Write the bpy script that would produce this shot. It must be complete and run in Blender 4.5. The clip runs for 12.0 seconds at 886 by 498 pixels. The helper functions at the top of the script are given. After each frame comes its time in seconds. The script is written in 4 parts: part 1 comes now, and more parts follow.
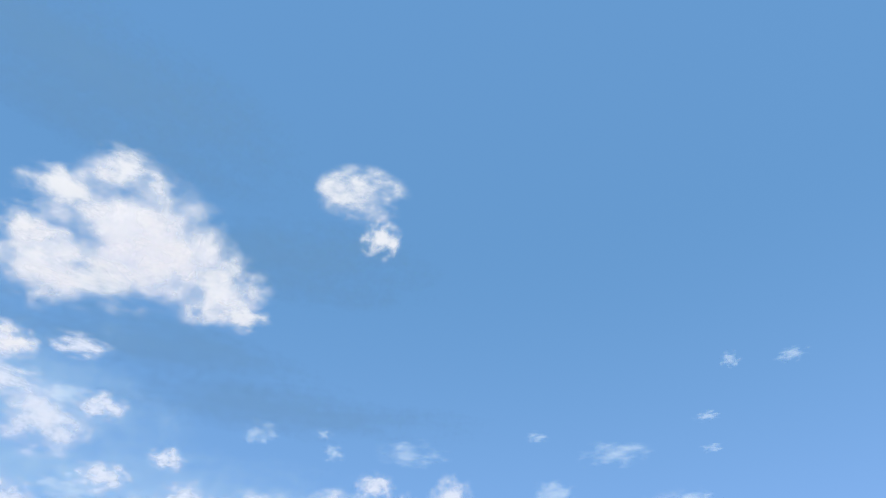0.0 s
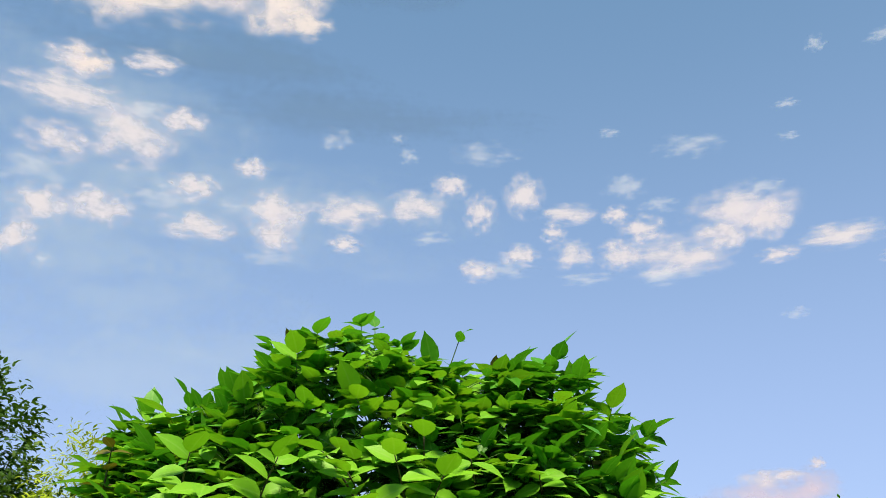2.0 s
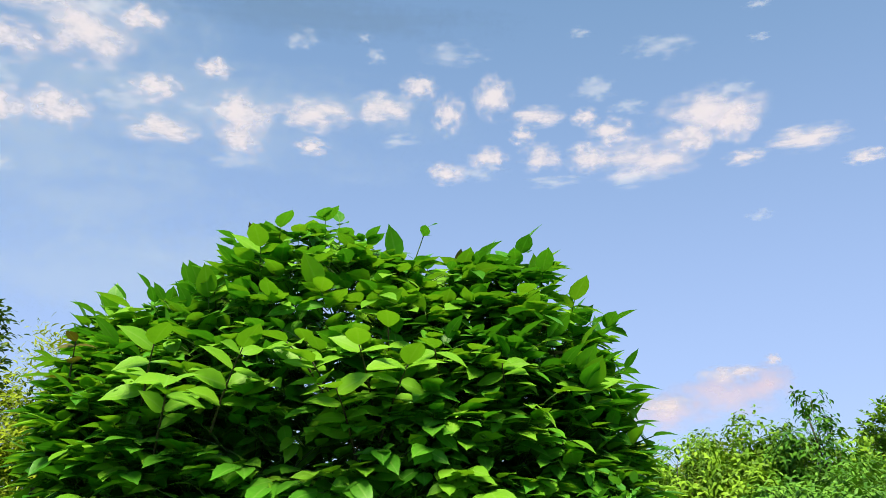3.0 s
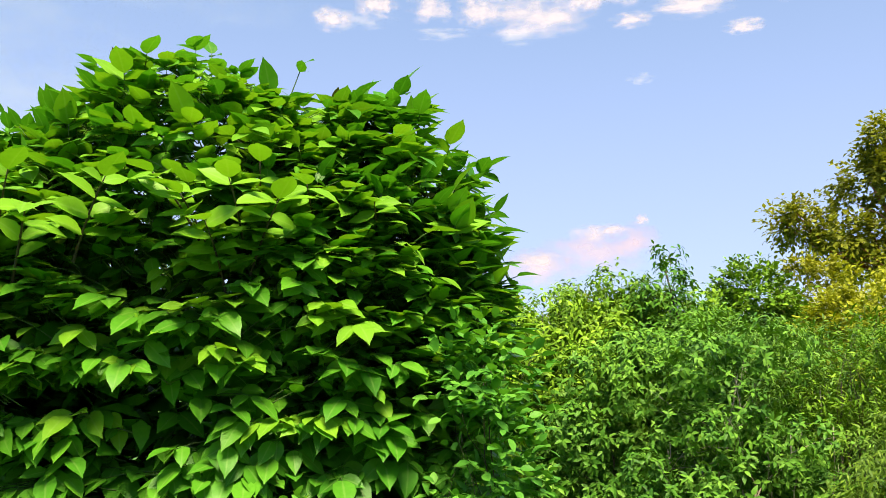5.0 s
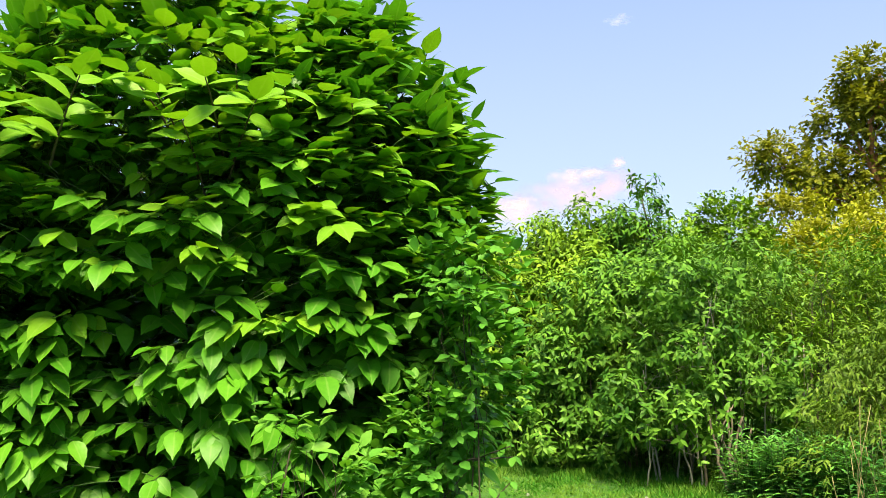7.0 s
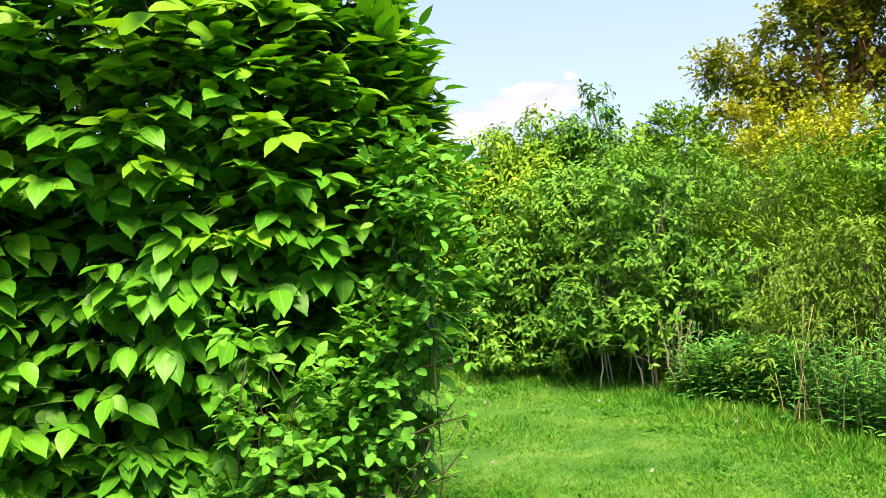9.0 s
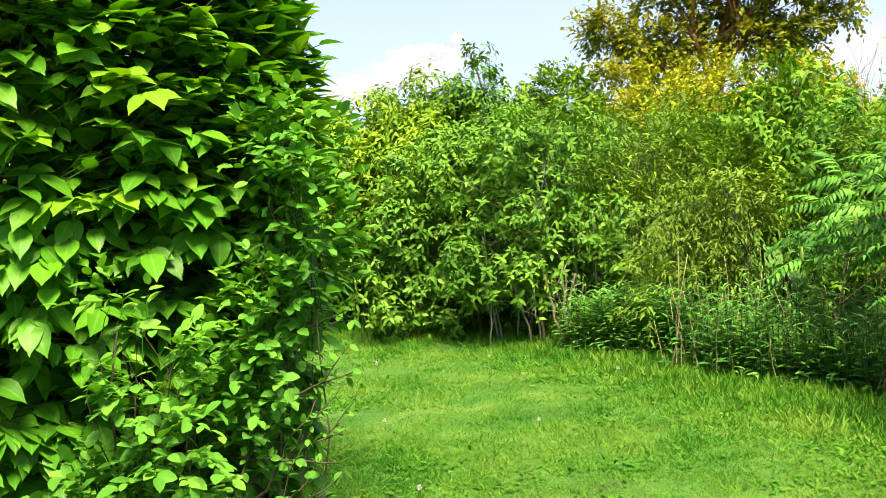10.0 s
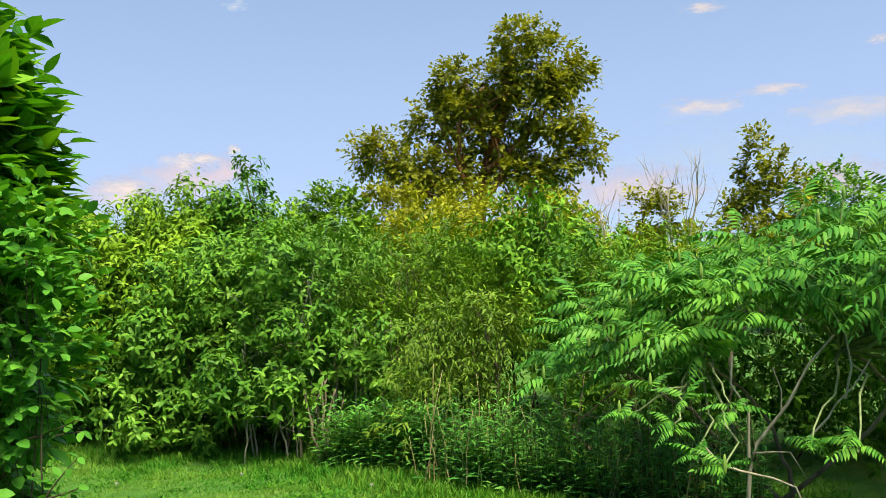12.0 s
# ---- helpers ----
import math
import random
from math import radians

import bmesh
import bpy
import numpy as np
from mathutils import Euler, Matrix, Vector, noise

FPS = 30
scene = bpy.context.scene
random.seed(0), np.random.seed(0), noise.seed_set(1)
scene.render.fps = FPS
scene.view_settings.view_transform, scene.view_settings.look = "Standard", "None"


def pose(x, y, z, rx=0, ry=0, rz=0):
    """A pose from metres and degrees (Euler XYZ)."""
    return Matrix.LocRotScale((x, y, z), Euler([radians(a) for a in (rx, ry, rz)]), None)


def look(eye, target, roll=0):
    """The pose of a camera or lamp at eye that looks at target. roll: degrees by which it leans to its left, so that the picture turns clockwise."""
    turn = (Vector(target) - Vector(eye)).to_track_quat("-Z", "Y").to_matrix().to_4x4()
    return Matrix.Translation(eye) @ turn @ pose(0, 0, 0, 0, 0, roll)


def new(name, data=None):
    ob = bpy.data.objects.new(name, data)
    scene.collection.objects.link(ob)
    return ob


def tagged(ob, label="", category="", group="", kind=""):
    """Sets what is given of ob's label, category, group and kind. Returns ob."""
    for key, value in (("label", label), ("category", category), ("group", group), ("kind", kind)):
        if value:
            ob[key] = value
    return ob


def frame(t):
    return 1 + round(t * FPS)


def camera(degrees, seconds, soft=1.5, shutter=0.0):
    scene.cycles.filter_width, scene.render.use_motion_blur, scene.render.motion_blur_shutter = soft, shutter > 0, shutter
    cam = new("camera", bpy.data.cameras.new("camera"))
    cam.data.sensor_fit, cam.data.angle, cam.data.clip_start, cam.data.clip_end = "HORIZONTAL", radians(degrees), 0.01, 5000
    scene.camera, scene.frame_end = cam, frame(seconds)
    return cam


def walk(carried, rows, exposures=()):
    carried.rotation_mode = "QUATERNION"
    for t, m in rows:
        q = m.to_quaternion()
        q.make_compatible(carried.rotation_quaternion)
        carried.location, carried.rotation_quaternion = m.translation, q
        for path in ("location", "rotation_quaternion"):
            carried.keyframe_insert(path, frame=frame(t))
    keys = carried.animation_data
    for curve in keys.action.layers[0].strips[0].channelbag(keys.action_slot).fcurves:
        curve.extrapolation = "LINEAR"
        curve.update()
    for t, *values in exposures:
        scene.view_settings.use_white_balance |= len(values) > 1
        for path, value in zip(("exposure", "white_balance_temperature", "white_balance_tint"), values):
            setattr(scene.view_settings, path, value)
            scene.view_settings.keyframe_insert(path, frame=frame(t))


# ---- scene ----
cam = camera(54.6, 12.0, soft=0.6)

PATH = [
    (0, (0.0, 0.0, 1.6), (0.0, 1.438, 2.99), 0.0),
    (0.5, (-0.014, -0.012, 1.638), (-0.014, 1.561, 2.874), 0.9),
    (1, (-0.027, -0.025, 1.676), (-0.184, 1.654, 2.751), 1.2),
    (1.5, (-0.023, 0.001, 1.664), (-0.193, 1.753, 2.613), 0.8),
    (2, (-0.021, 0.021, 1.644), (-0.196, 1.836, 2.466), 0.5),
    (2.5, (-0.019, 0.046, 1.63), (-0.177, 1.907, 2.346), -0.0),
    (3, (-0.008, 0.057, 1.617), (-0.116, 1.958, 2.228), -0.4),
    (3.5, (0.005, 0.065, 1.609), (-0.031, 1.999, 2.119), -0.8),
    (5.5, (0.024, 0.053, 1.548), (0.206, 2.033, 1.765), 0.1),
    (6, (0.019, 0.058, 1.519), (0.2, 2.042, 1.687), 0.2),
    (6.5, (0.02, 0.055, 1.456), (0.216, 2.039, 1.609), -0.0),
    (7, (0.018, 0.041, 1.413), (0.231, 2.024, 1.563), -1.0),
    (9, (0.027, 0.059, 1.385), (0.34, 2.033, 1.34), -2.6),
    (9.5, (0.033, 0.061, 1.369), (0.399, 2.023, 1.247), -3.6),
    (10, (0.07, 0.066, 1.356), (0.62, 1.983, 1.213), -4.1),
    (10.5, (0.087, 0.053, 1.343), (0.779, 1.924, 1.203), -3.9),
    (11, (0.101, 0.036, 1.335), (0.934, 1.852, 1.245), -3.1),
    (11.5, (0.103, 0.01, 1.333), (0.997, 1.799, 1.299), -2.5),
    (12, (0.106, -0.016, 1.335), (1.15, 1.686, 1.437), -1.7),
]
walk(cam, [(t, look(eye, target, roll)) for t, eye, target, roll in PATH],
     ((0, 0.42, 5300, 3), (0.5, 0.36, 5600, 4), (1, 0.4, 6000, 7), (2.5, 0.38, 6400, 8), (3, 0.45, 6300, 9), (3.5, 0.53, 6450, 13), (5.5, 0.8, 6750, 14), (7, 0.88, 6850, 13), (9, 1.08, 7000, 13),
      (9.4, 1.15, 7200, 14), (10, 1.14, 7200, 14), (10.4, 0.9, 6950, 12), (11.5, 0.8, 6850, 10), (12, 0.52, 6700, 7)))

# ---- world, sun ----
SUN_AZ, SUN_EL = 178.0, 66.0          # degrees from +y to the right, and up
world = bpy.data.worlds.new("world")
scene.world = world
world.use_nodes = True
wn, wl = world.node_tree.nodes, world.node_tree.links
sky = wn.new("ShaderNodeTexSky")
sky.sky_type, sky.sun_disc = "NISHITA", False
sky.sun_elevation, sky.sun_rotation = radians(SUN_EL), radians(SUN_AZ)
sky.air_density, sky.dust_density, sky.ozone_density, sky.altitude = 1.0, 0.15, 4.0, 1800
haze = wn.new("ShaderNodeMix")             # a thin even evening haze over the clear sky
haze.data_type = "RGBA"
haze.inputs[0].default_value, haze.inputs[7].default_value = 0.5, (1.42, 2.5, 3.6, 1)
wl.new(sky.outputs[0], haze.inputs[6])
view = wn.new("ShaderNodeTexCoord")
split, low_sky = wn.new("ShaderNodeSeparateXYZ"), wn.new("ShaderNodeMapRange")   # paler towards the horizon
wl.new(view.outputs["Generated"], split.inputs[0]); wl.new(split.outputs[2], low_sky.inputs[0])
low_sky.interpolation_type = "SMOOTHSTEP"
low_sky.inputs[1].default_value, low_sky.inputs[2].default_value = -0.05, 0.72
low_sky.inputs[3].default_value, low_sky.inputs[4].default_value = 0.7, 0.0
pale = wn.new("ShaderNodeMix"); pale.data_type = "RGBA"
pale.inputs[7].default_value = (3.2, 3.82, 6.0, 1)
wl.new(low_sky.outputs[0], pale.inputs[0]); wl.new(haze.outputs[2], pale.inputs[6])
wl.new(pale.outputs[2], wn["Background"].inputs[0])
wn["Background"].inputs[1].default_value = 0.13

sun_data = bpy.data.lights.new("sun", "SUN")
sun_data.energy, sun_data.angle, sun_data.color = 6.8, radians(24), (1.0, 0.9, 0.6)
sun = new("sun", sun_data)
_a, _e = radians(SUN_AZ), radians(SUN_EL)
SUN_DIR = Vector((math.sin(_a) * math.cos(_e), math.cos(_a) * math.cos(_e), math.sin(_e)))
sun.matrix_world = look(SUN_DIR * 60, (0, 0, 0))


# ---- materials ----
def node_material(name):
    m = bpy.data.materials.new(name)
    m.use_nodes = True
    m.node_tree.nodes.clear()
    return m, m.node_tree.nodes, m.node_tree.links


def ramp(nodes, stops):
    r = nodes.new("ShaderNodeValToRGB")
    while len(r.color_ramp.elements) < len(stops):
        r.color_ramp.elements.new(0.5)
    for e, (p, c) in zip(r.color_ramp.elements, stops):
        e.position, e.color = p, (*c, 1)
    return r


def leaf_material(name, dark, mid, light, translucent=0.25, rough=0.42, patch=1.2, low=0.45, high=1.3, single=0.45, vein=False):
    """Leaf: colour by leaf, by plant and by large patches, some gloss above and light let through."""
    m, n, l = node_material(name)
    geo, info = n.new("ShaderNodeNewGeometry"), n.new("ShaderNodeObjectInfo")
    big = n.new("ShaderNodeTexNoise")
    big.inputs["Scale"].default_value, big.inputs["Detail"].default_value = patch, 4
    l.new(geo.outputs["Position"], big.inputs["Vector"])
    fine = n.new("ShaderNodeTexNoise")
    fine.inputs["Scale"].default_value, fine.inputs["Detail"].default_value = 60, 3
    l.new(geo.outputs["Position"], fine.inputs["Vector"])
    a = n.new("ShaderNodeMath"); a.operation = "MULTIPLY_ADD"
    l.new(geo.outputs["Random Per Island"], a.inputs[0]); a.inputs[1].default_value = single
    l.new(big.outputs[0], a.inputs[2])
    b = n.new("ShaderNodeMath"); b.operation = "MULTIPLY_ADD"
    l.new(info.outputs["Random"], b.inputs[0]); b.inputs[1].default_value = 0.2
    l.new(a.outputs[0], b.inputs[2])
    c = n.new("ShaderNodeMath"); c.operation = "MULTIPLY_ADD"
    l.new(fine.outputs[0], c.inputs[0]); c.inputs[1].default_value = 0.25
    l.new(b.outputs[0], c.inputs[2])
    d = n.new("ShaderNodeMapRange")
    d.inputs[1].default_value, d.inputs[2].default_value = low, high
    l.new(c.outputs[0], d.inputs[0])
    r = ramp(n, [(0.0, dark), (0.5, mid), (1.0, light)])
    l.new(d.outputs[0], r.inputs[0])
    p = n.new("ShaderNodeBsdfPrincipled")
    p.inputs["Roughness"].default_value = rough
    p.inputs["Specular IOR Level"].default_value = 0.1
    colour = r.outputs[0]
    if vein:                    # a paler midrib
        p.inputs["Specular IOR Level"].default_value = 0.16
        rib, line = n.new("ShaderNodeAttribute"), n.new("ShaderNodeMapRange")
        rib.attribute_name = "rib"
        line.inputs[1].default_value, line.inputs[2].default_value, line.inputs[4].default_value = 0.86, 0.96, 0.25
        l.new(rib.outputs["Fac"], line.inputs[0])
        pale = n.new("ShaderNodeMix"); pale.data_type = "RGBA"
        pale.inputs[7].default_value = (0.3, 0.45, 0.12, 1)
        l.new(line.outputs[0], pale.inputs[0]); l.new(colour, pale.inputs[6])
        colour = pale.outputs[2]
    l.new(colour, p.inputs["Base Color"])
    bump = n.new("ShaderNodeBump")
    bump.inputs["Strength"].default_value, bump.inputs["Distance"].default_value = 0.25, 0.004
    l.new(fine.outputs[0], bump.inputs["Height"])
    l.new(bump.outputs[0], p.inputs["Normal"])
    t = n.new("ShaderNodeBsdfTranslucent")
    warm = n.new("ShaderNodeMix"); warm.data_type, warm.blend_type = "RGBA", "MULTIPLY"
    warm.inputs[0].default_value = 1.0
    l.new(r.outputs[0], warm.inputs[6]); warm.inputs[7].default_value = (1.3, 1.25, 0.5, 1)
    l.new(warm.outputs[2], t.inputs[0])
    mix, out = n.new("ShaderNodeMixShader"), n.new("ShaderNodeOutputMaterial")
    mix.inputs[0].default_value = translucent
    l.new(p.outputs[0], mix.inputs[1]); l.new(t.outputs[0], mix.inputs[2]); l.new(mix.outputs[0], out.inputs[0])
    return m


def bark_material(name, dark, light, scale=30.0):
    m, n, l = node_material(name)
    tc = n.new("ShaderNodeNewGeometry")
    mp = n.new("ShaderNodeMapping"); mp.inputs["Scale"].default_value = (1, 1, 0.2)
    l.new(tc.outputs["Position"], mp.inputs[0])
    a = n.new("ShaderNodeTexNoise"); a.inputs["Scale"].default_value, a.inputs["Detail"].default_value = scale, 6
    l.new(mp.outputs[0], a.inputs["Vector"])
    r = ramp(n, [(0.35, dark), (0.7, light)])
    l.new(a.outputs[0], r.inputs[0])
    p, out, bump = n.new("ShaderNodeBsdfPrincipled"), n.new("ShaderNodeOutputMaterial"), n.new("ShaderNodeBump")
    p.inputs["Roughness"].default_value = 0.85
    bump.inputs["Strength"].default_value, bump.inputs["Distance"].default_value = 0.6, 0.01
    l.new(a.outputs[0], bump.inputs["Height"]); l.new(bump.outputs[0], p.inputs["Normal"])
    l.new(r.outputs[0], p.inputs["Base Color"]); l.new(p.outputs[0], out.inputs[0])
    return m


def ground_material(name, stops, scale):
    m, n, l = node_material(name)
    tc = n.new("ShaderNodeNewGeometry")
    a = n.new("ShaderNodeTexNoise"); a.inputs["Scale"].default_value, a.inputs["Detail"].default_value = scale, 6
    b = n.new("ShaderNodeTexNoise"); b.inputs["Scale"].default_value, b.inputs["Detail"].default_value = 45, 5
    l.new(tc.outputs["Position"], a.inputs["Vector"]); l.new(tc.outputs["Position"], b.inputs["Vector"])
    s = n.new("ShaderNodeMath"); s.operation = "MULTIPLY_ADD"
    l.new(b.outputs[0], s.inputs[0]); s.inputs[1].default_value = 0.5
    l.new(a.outputs[0], s.inputs[2])
    r = ramp(n, stops)
    l.new(s.outputs[0], r.inputs[0])
    p, out, bump = n.new("ShaderNodeBsdfPrincipled"), n.new("ShaderNodeOutputMaterial"), n.new("ShaderNodeBump")
    p.inputs["Roughness"].default_value = 0.9
    bump.inputs["Strength"].default_value, bump.inputs["Distance"].default_value = 1.0, 0.03
    l.new(b.outputs[0], bump.inputs["Height"]); l.new(bump.outputs[0], p.inputs["Normal"])
    l.new(r.outputs[0], p.inputs["Base Color"]); l.new(p.outputs[0], out.inputs[0])
    return m


def cloud_material(name, cover, tint, most=0.95, ragged=1.9, billow=2.4):
    """Vapour: bright billows with torn edges, thin and bluish where little of it is left."""
    m, n, l = node_material(name)
    tc, info, geo = n.new("ShaderNodeTexCoord"), n.new("ShaderNodeObjectInfo"), n.new("ShaderNodeNewGeometry")

    def maths(op, a, b, c=None):
        q = n.new("ShaderNodeMath"); q.operation = op
        for k, v in enumerate((a, b) if c is None else (a, b, c)):
            if isinstance(v, (int, float)):
                q.inputs[k].default_value = v
            else:
                l.new(v, q.inputs[k])
        return q.outputs[0]

    def fbm(vector, scale, detail, rough, warp):
        q = n.new("ShaderNodeTexNoise")
        q.inputs["Scale"].default_value, q.inputs["Detail"].default_value = scale, detail
        q.inputs["Roughness"].default_value, q.inputs["Distortion"].default_value = rough, warp
        l.new(vector, q.inputs["Vector"])
        return q.outputs[0]

    flat = n.new("ShaderNodeVectorMath"); flat.operation = "MULTIPLY"
    l.new(tc.outputs["Object"], flat.inputs[0]); flat.inputs[1].default_value = (1, 1, 0)
    ln = n.new("ShaderNodeVectorMath"); ln.operation = "LENGTH"
    l.new(flat.outputs[0], ln.inputs[0])
    own = n.new("ShaderNodeVectorMath"); own.operation = "MULTIPLY_ADD"      # each cloud has a form of its own
    l.new(info.outputs["Random"], own.inputs[0]); own.inputs[1].default_value = (37, 53, 71); l.new(flat.outputs[0], own.inputs[2])
    form = fbm(own.outputs[0], billow, 5, 0.48, 0.15)
    fine = fbm(geo.outputs["Position"], 0.028, 4, 0.5, 0.2)
    edge = maths("SUBTRACT", 1.0, ln.outputs["Value"])
    body = maths("MULTIPLY_ADD", maths("SUBTRACT", form, 0.5), ragged, edge)
    body = maths("MULTIPLY_ADD", maths("SUBTRACT", fine, 0.5), 0.6, body)
    al = n.new("ShaderNodeMapRange"); al.interpolation_type = "SMOOTHSTEP"
    al.inputs[1].default_value, al.inputs[2].default_value, al.inputs[4].default_value = 0.4 - cover, 1.4 - cover, most
    l.new(body, al.inputs[0])
    rim = n.new("ShaderNodeMapRange"); rim.inputs[1].default_value, rim.inputs[2].default_value = 0.02, 0.3
    rim.interpolation_type = "SMOOTHSTEP"
    l.new(edge, rim.inputs[0])
    alpha = maths("MULTIPLY", al.outputs[0], rim.outputs[0])
    d, t, mx = n.new("ShaderNodeBsdfDiffuse"), n.new("ShaderNodeBsdfTranslucent"), n.new("ShaderNodeMixShader")
    d.inputs[0].default_value = t.inputs[0].default_value = (*(0.22 * v for v in tint), 1)
    mx.inputs[0].default_value = 0.3
    l.new(d.outputs[0], mx.inputs[1]); l.new(t.outputs[0], mx.inputs[2])
    # daylight on the vapour is put in as glow, its shading as tone by depth
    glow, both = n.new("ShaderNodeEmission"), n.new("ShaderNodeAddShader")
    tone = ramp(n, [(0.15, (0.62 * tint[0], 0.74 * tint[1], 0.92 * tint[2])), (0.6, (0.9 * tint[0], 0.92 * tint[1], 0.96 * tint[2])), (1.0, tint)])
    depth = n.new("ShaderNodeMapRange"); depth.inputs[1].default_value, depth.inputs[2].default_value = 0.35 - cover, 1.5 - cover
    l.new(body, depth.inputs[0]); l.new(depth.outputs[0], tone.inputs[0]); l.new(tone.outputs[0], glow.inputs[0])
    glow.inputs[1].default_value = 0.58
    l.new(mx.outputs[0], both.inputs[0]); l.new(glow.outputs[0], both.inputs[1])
    tr, fin, out = n.new("ShaderNodeBsdfTransparent"), n.new("ShaderNodeMixShader"), n.new("ShaderNodeOutputMaterial")
    l.new(alpha, fin.inputs[0]); l.new(tr.outputs[0], fin.inputs[1]); l.new(both.outputs[0], fin.inputs[2])
    l.new(fin.outputs[0], out.inputs[0])
    return m


LEAF_BUSH = leaf_material("bush_leaf", (0.027, 0.13, 0.01), (0.066, 0.25, 0.015), (0.135, 0.37, 0.024), 0.26, 0.38, 0.9, vein=True)
# real young sprays, and upper shoots toned paler for the light on them
LEAF_YOUNG = leaf_material("young_and_lit_pale_leaf", (0.08, 0.235, 0.013), (0.132, 0.325, 0.018), (0.195, 0.415, 0.022), 0.26, 0.45, vein=True)
LEAF_REDDISH = leaf_material("young_reddish_leaf", (0.05, 0.05, 0.012), (0.09, 0.08, 0.015), (0.13, 0.12, 0.02), 0.22, vein=True)
LEAF_ROUND = leaf_material("small_round_leaf", (0.038, 0.155, 0.022), (0.088, 0.285, 0.035), (0.175, 0.41, 0.052), 0.26)
LEAF_DOGWOOD = leaf_material("dogwood_leaf", (0.02, 0.085, 0.012), (0.085, 0.225, 0.023), (0.22, 0.425, 0.056), 0.13)
# dark leaf; on the backing shrubs its tone also stands for shade
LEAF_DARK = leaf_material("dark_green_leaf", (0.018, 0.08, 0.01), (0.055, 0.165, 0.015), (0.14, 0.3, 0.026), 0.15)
LEAF_SAPLING = leaf_material("sapling_leaf", (0.024, 0.1, 0.012), (0.07, 0.2, 0.018), (0.16, 0.34, 0.03), 0.13)
LEAF_WILLOW = leaf_material("grey_green_leaf", (0.035, 0.11, 0.018), (0.1, 0.23, 0.034), (0.22, 0.4, 0.07), 0.16)
LEAF_YELLOW = leaf_material("yellow_green_leaf", (0.03, 0.105, 0.01), (0.085, 0.225, 0.016), (0.21, 0.4, 0.033), 0.13)
# low evening sunlight is mixed into this yellow-green leaf colour
LEAF_SUN_LIME = leaf_material("yellow_green_leaf_sun_in_colour", (0.1, 0.16, 0.01), (0.225, 0.31, 0.014), (0.4, 0.46, 0.03), 0.2)
LEAF_FRESH = leaf_material("fresh_yellow_green_leaf", (0.038, 0.105, 0.009), (0.108, 0.23, 0.014), (0.235, 0.4, 0.028), 0.13)
LEAF_OLIVE = leaf_material("olive_leaf", (0.065, 0.1, 0.012), (0.175, 0.2, 0.016), (0.345, 0.345, 0.028), 0.3)
# gold of the evening sun painted as leaf colour
LEAF_SUN_GOLD = leaf_material("leaf_sun_gold_in_colour", (0.1, 0.135, 0.012), (0.225, 0.255, 0.016), (0.39, 0.41, 0.03), 0.22)
LEAF_POPLAR = leaf_material("poplar_leaf", (0.03, 0.07, 0.015), (0.05, 0.11, 0.018), (0.1, 0.18, 0.03), 0.25)
LEAF_SUMAC = leaf_material("sumac_leaf", (0.02, 0.11, 0.02), (0.056, 0.205, 0.03), (0.155, 0.37, 0.05), 0.15)
LEAF_CEDAR = leaf_material("cedar_spray", (0.03, 0.07, 0.01), (0.075, 0.15, 0.016), (0.17, 0.28, 0.03), 0.15)
LEAF_HERB = leaf_material("herb_leaf", (0.02, 0.12, 0.03), (0.07, 0.26, 0.045), (0.17, 0.42, 0.075), 0.2)
GRASS = leaf_material("grass_blade", (0.013, 0.09, 0.009), (0.048, 0.215, 0.018), (0.15, 0.29, 0.042), 0.2, 0.5, 1.9, 0.56, 1.02, 0.28)
STRAW = bark_material("dry_straw", (0.25, 0.2, 0.1), (0.45, 0.38, 0.2), 40)
BARK_DARK = bark_material("dark_bark", (0.03, 0.022, 0.016), (0.09, 0.07, 0.05))
BARK_GREY = bark_material("pale_grey_bark", (0.2, 0.18, 0.15), (0.42, 0.38, 0.33))
BARK_RED = bark_material("reddish_brown_bark", (0.2, 0.08, 0.03), (0.45, 0.2, 0.09), 12)
STALK = bark_material("green_stalk", (0.04, 0.09, 0.02), (0.09, 0.16, 0.04))
BARK_TAN = bark_material("tan_stem_bark", (0.09, 0.075, 0.055), (0.24, 0.2, 0.15))
STALK_PALE = bark_material("pale_green_stalk", (0.12, 0.17, 0.07), (0.22, 0.27, 0.14))
# darkened for the shade on the thicket fringe; lawn weeds use it too
GRASS_TALL = leaf_material("shade_toned_uncut_grass_and_weed", (0.02, 0.1, 0.008), (0.045, 0.18, 0.012), (0.13, 0.28, 0.03), 0.2, 0.5, 2.4)
SUMAC_CONE = bark_material("velvety_flower_spike", (0.11, 0.22, 0.03), (0.2, 0.33, 0.06), 90)
FLUFF = bark_material("pale_seed_fluff", (0.4, 0.42, 0.38), (0.6, 0.62, 0.56), 200)
GROUND = ground_material("lawn_soil_and_thatch", [(0.5, (0.025, 0.085, 0.008)), (0.75, (0.045, 0.16, 0.012)), (0.98, (0.13, 0.21, 0.035))], 2.5)
# tints hold the sunlit or shaded look of each kind of cloud
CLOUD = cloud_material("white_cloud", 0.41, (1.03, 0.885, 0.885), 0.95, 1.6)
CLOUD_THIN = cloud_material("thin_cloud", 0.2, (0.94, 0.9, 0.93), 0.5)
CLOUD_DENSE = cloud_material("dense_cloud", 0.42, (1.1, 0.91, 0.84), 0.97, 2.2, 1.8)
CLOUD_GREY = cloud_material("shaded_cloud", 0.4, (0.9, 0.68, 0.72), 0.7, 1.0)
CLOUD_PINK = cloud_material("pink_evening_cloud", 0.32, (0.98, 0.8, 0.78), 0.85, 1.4)
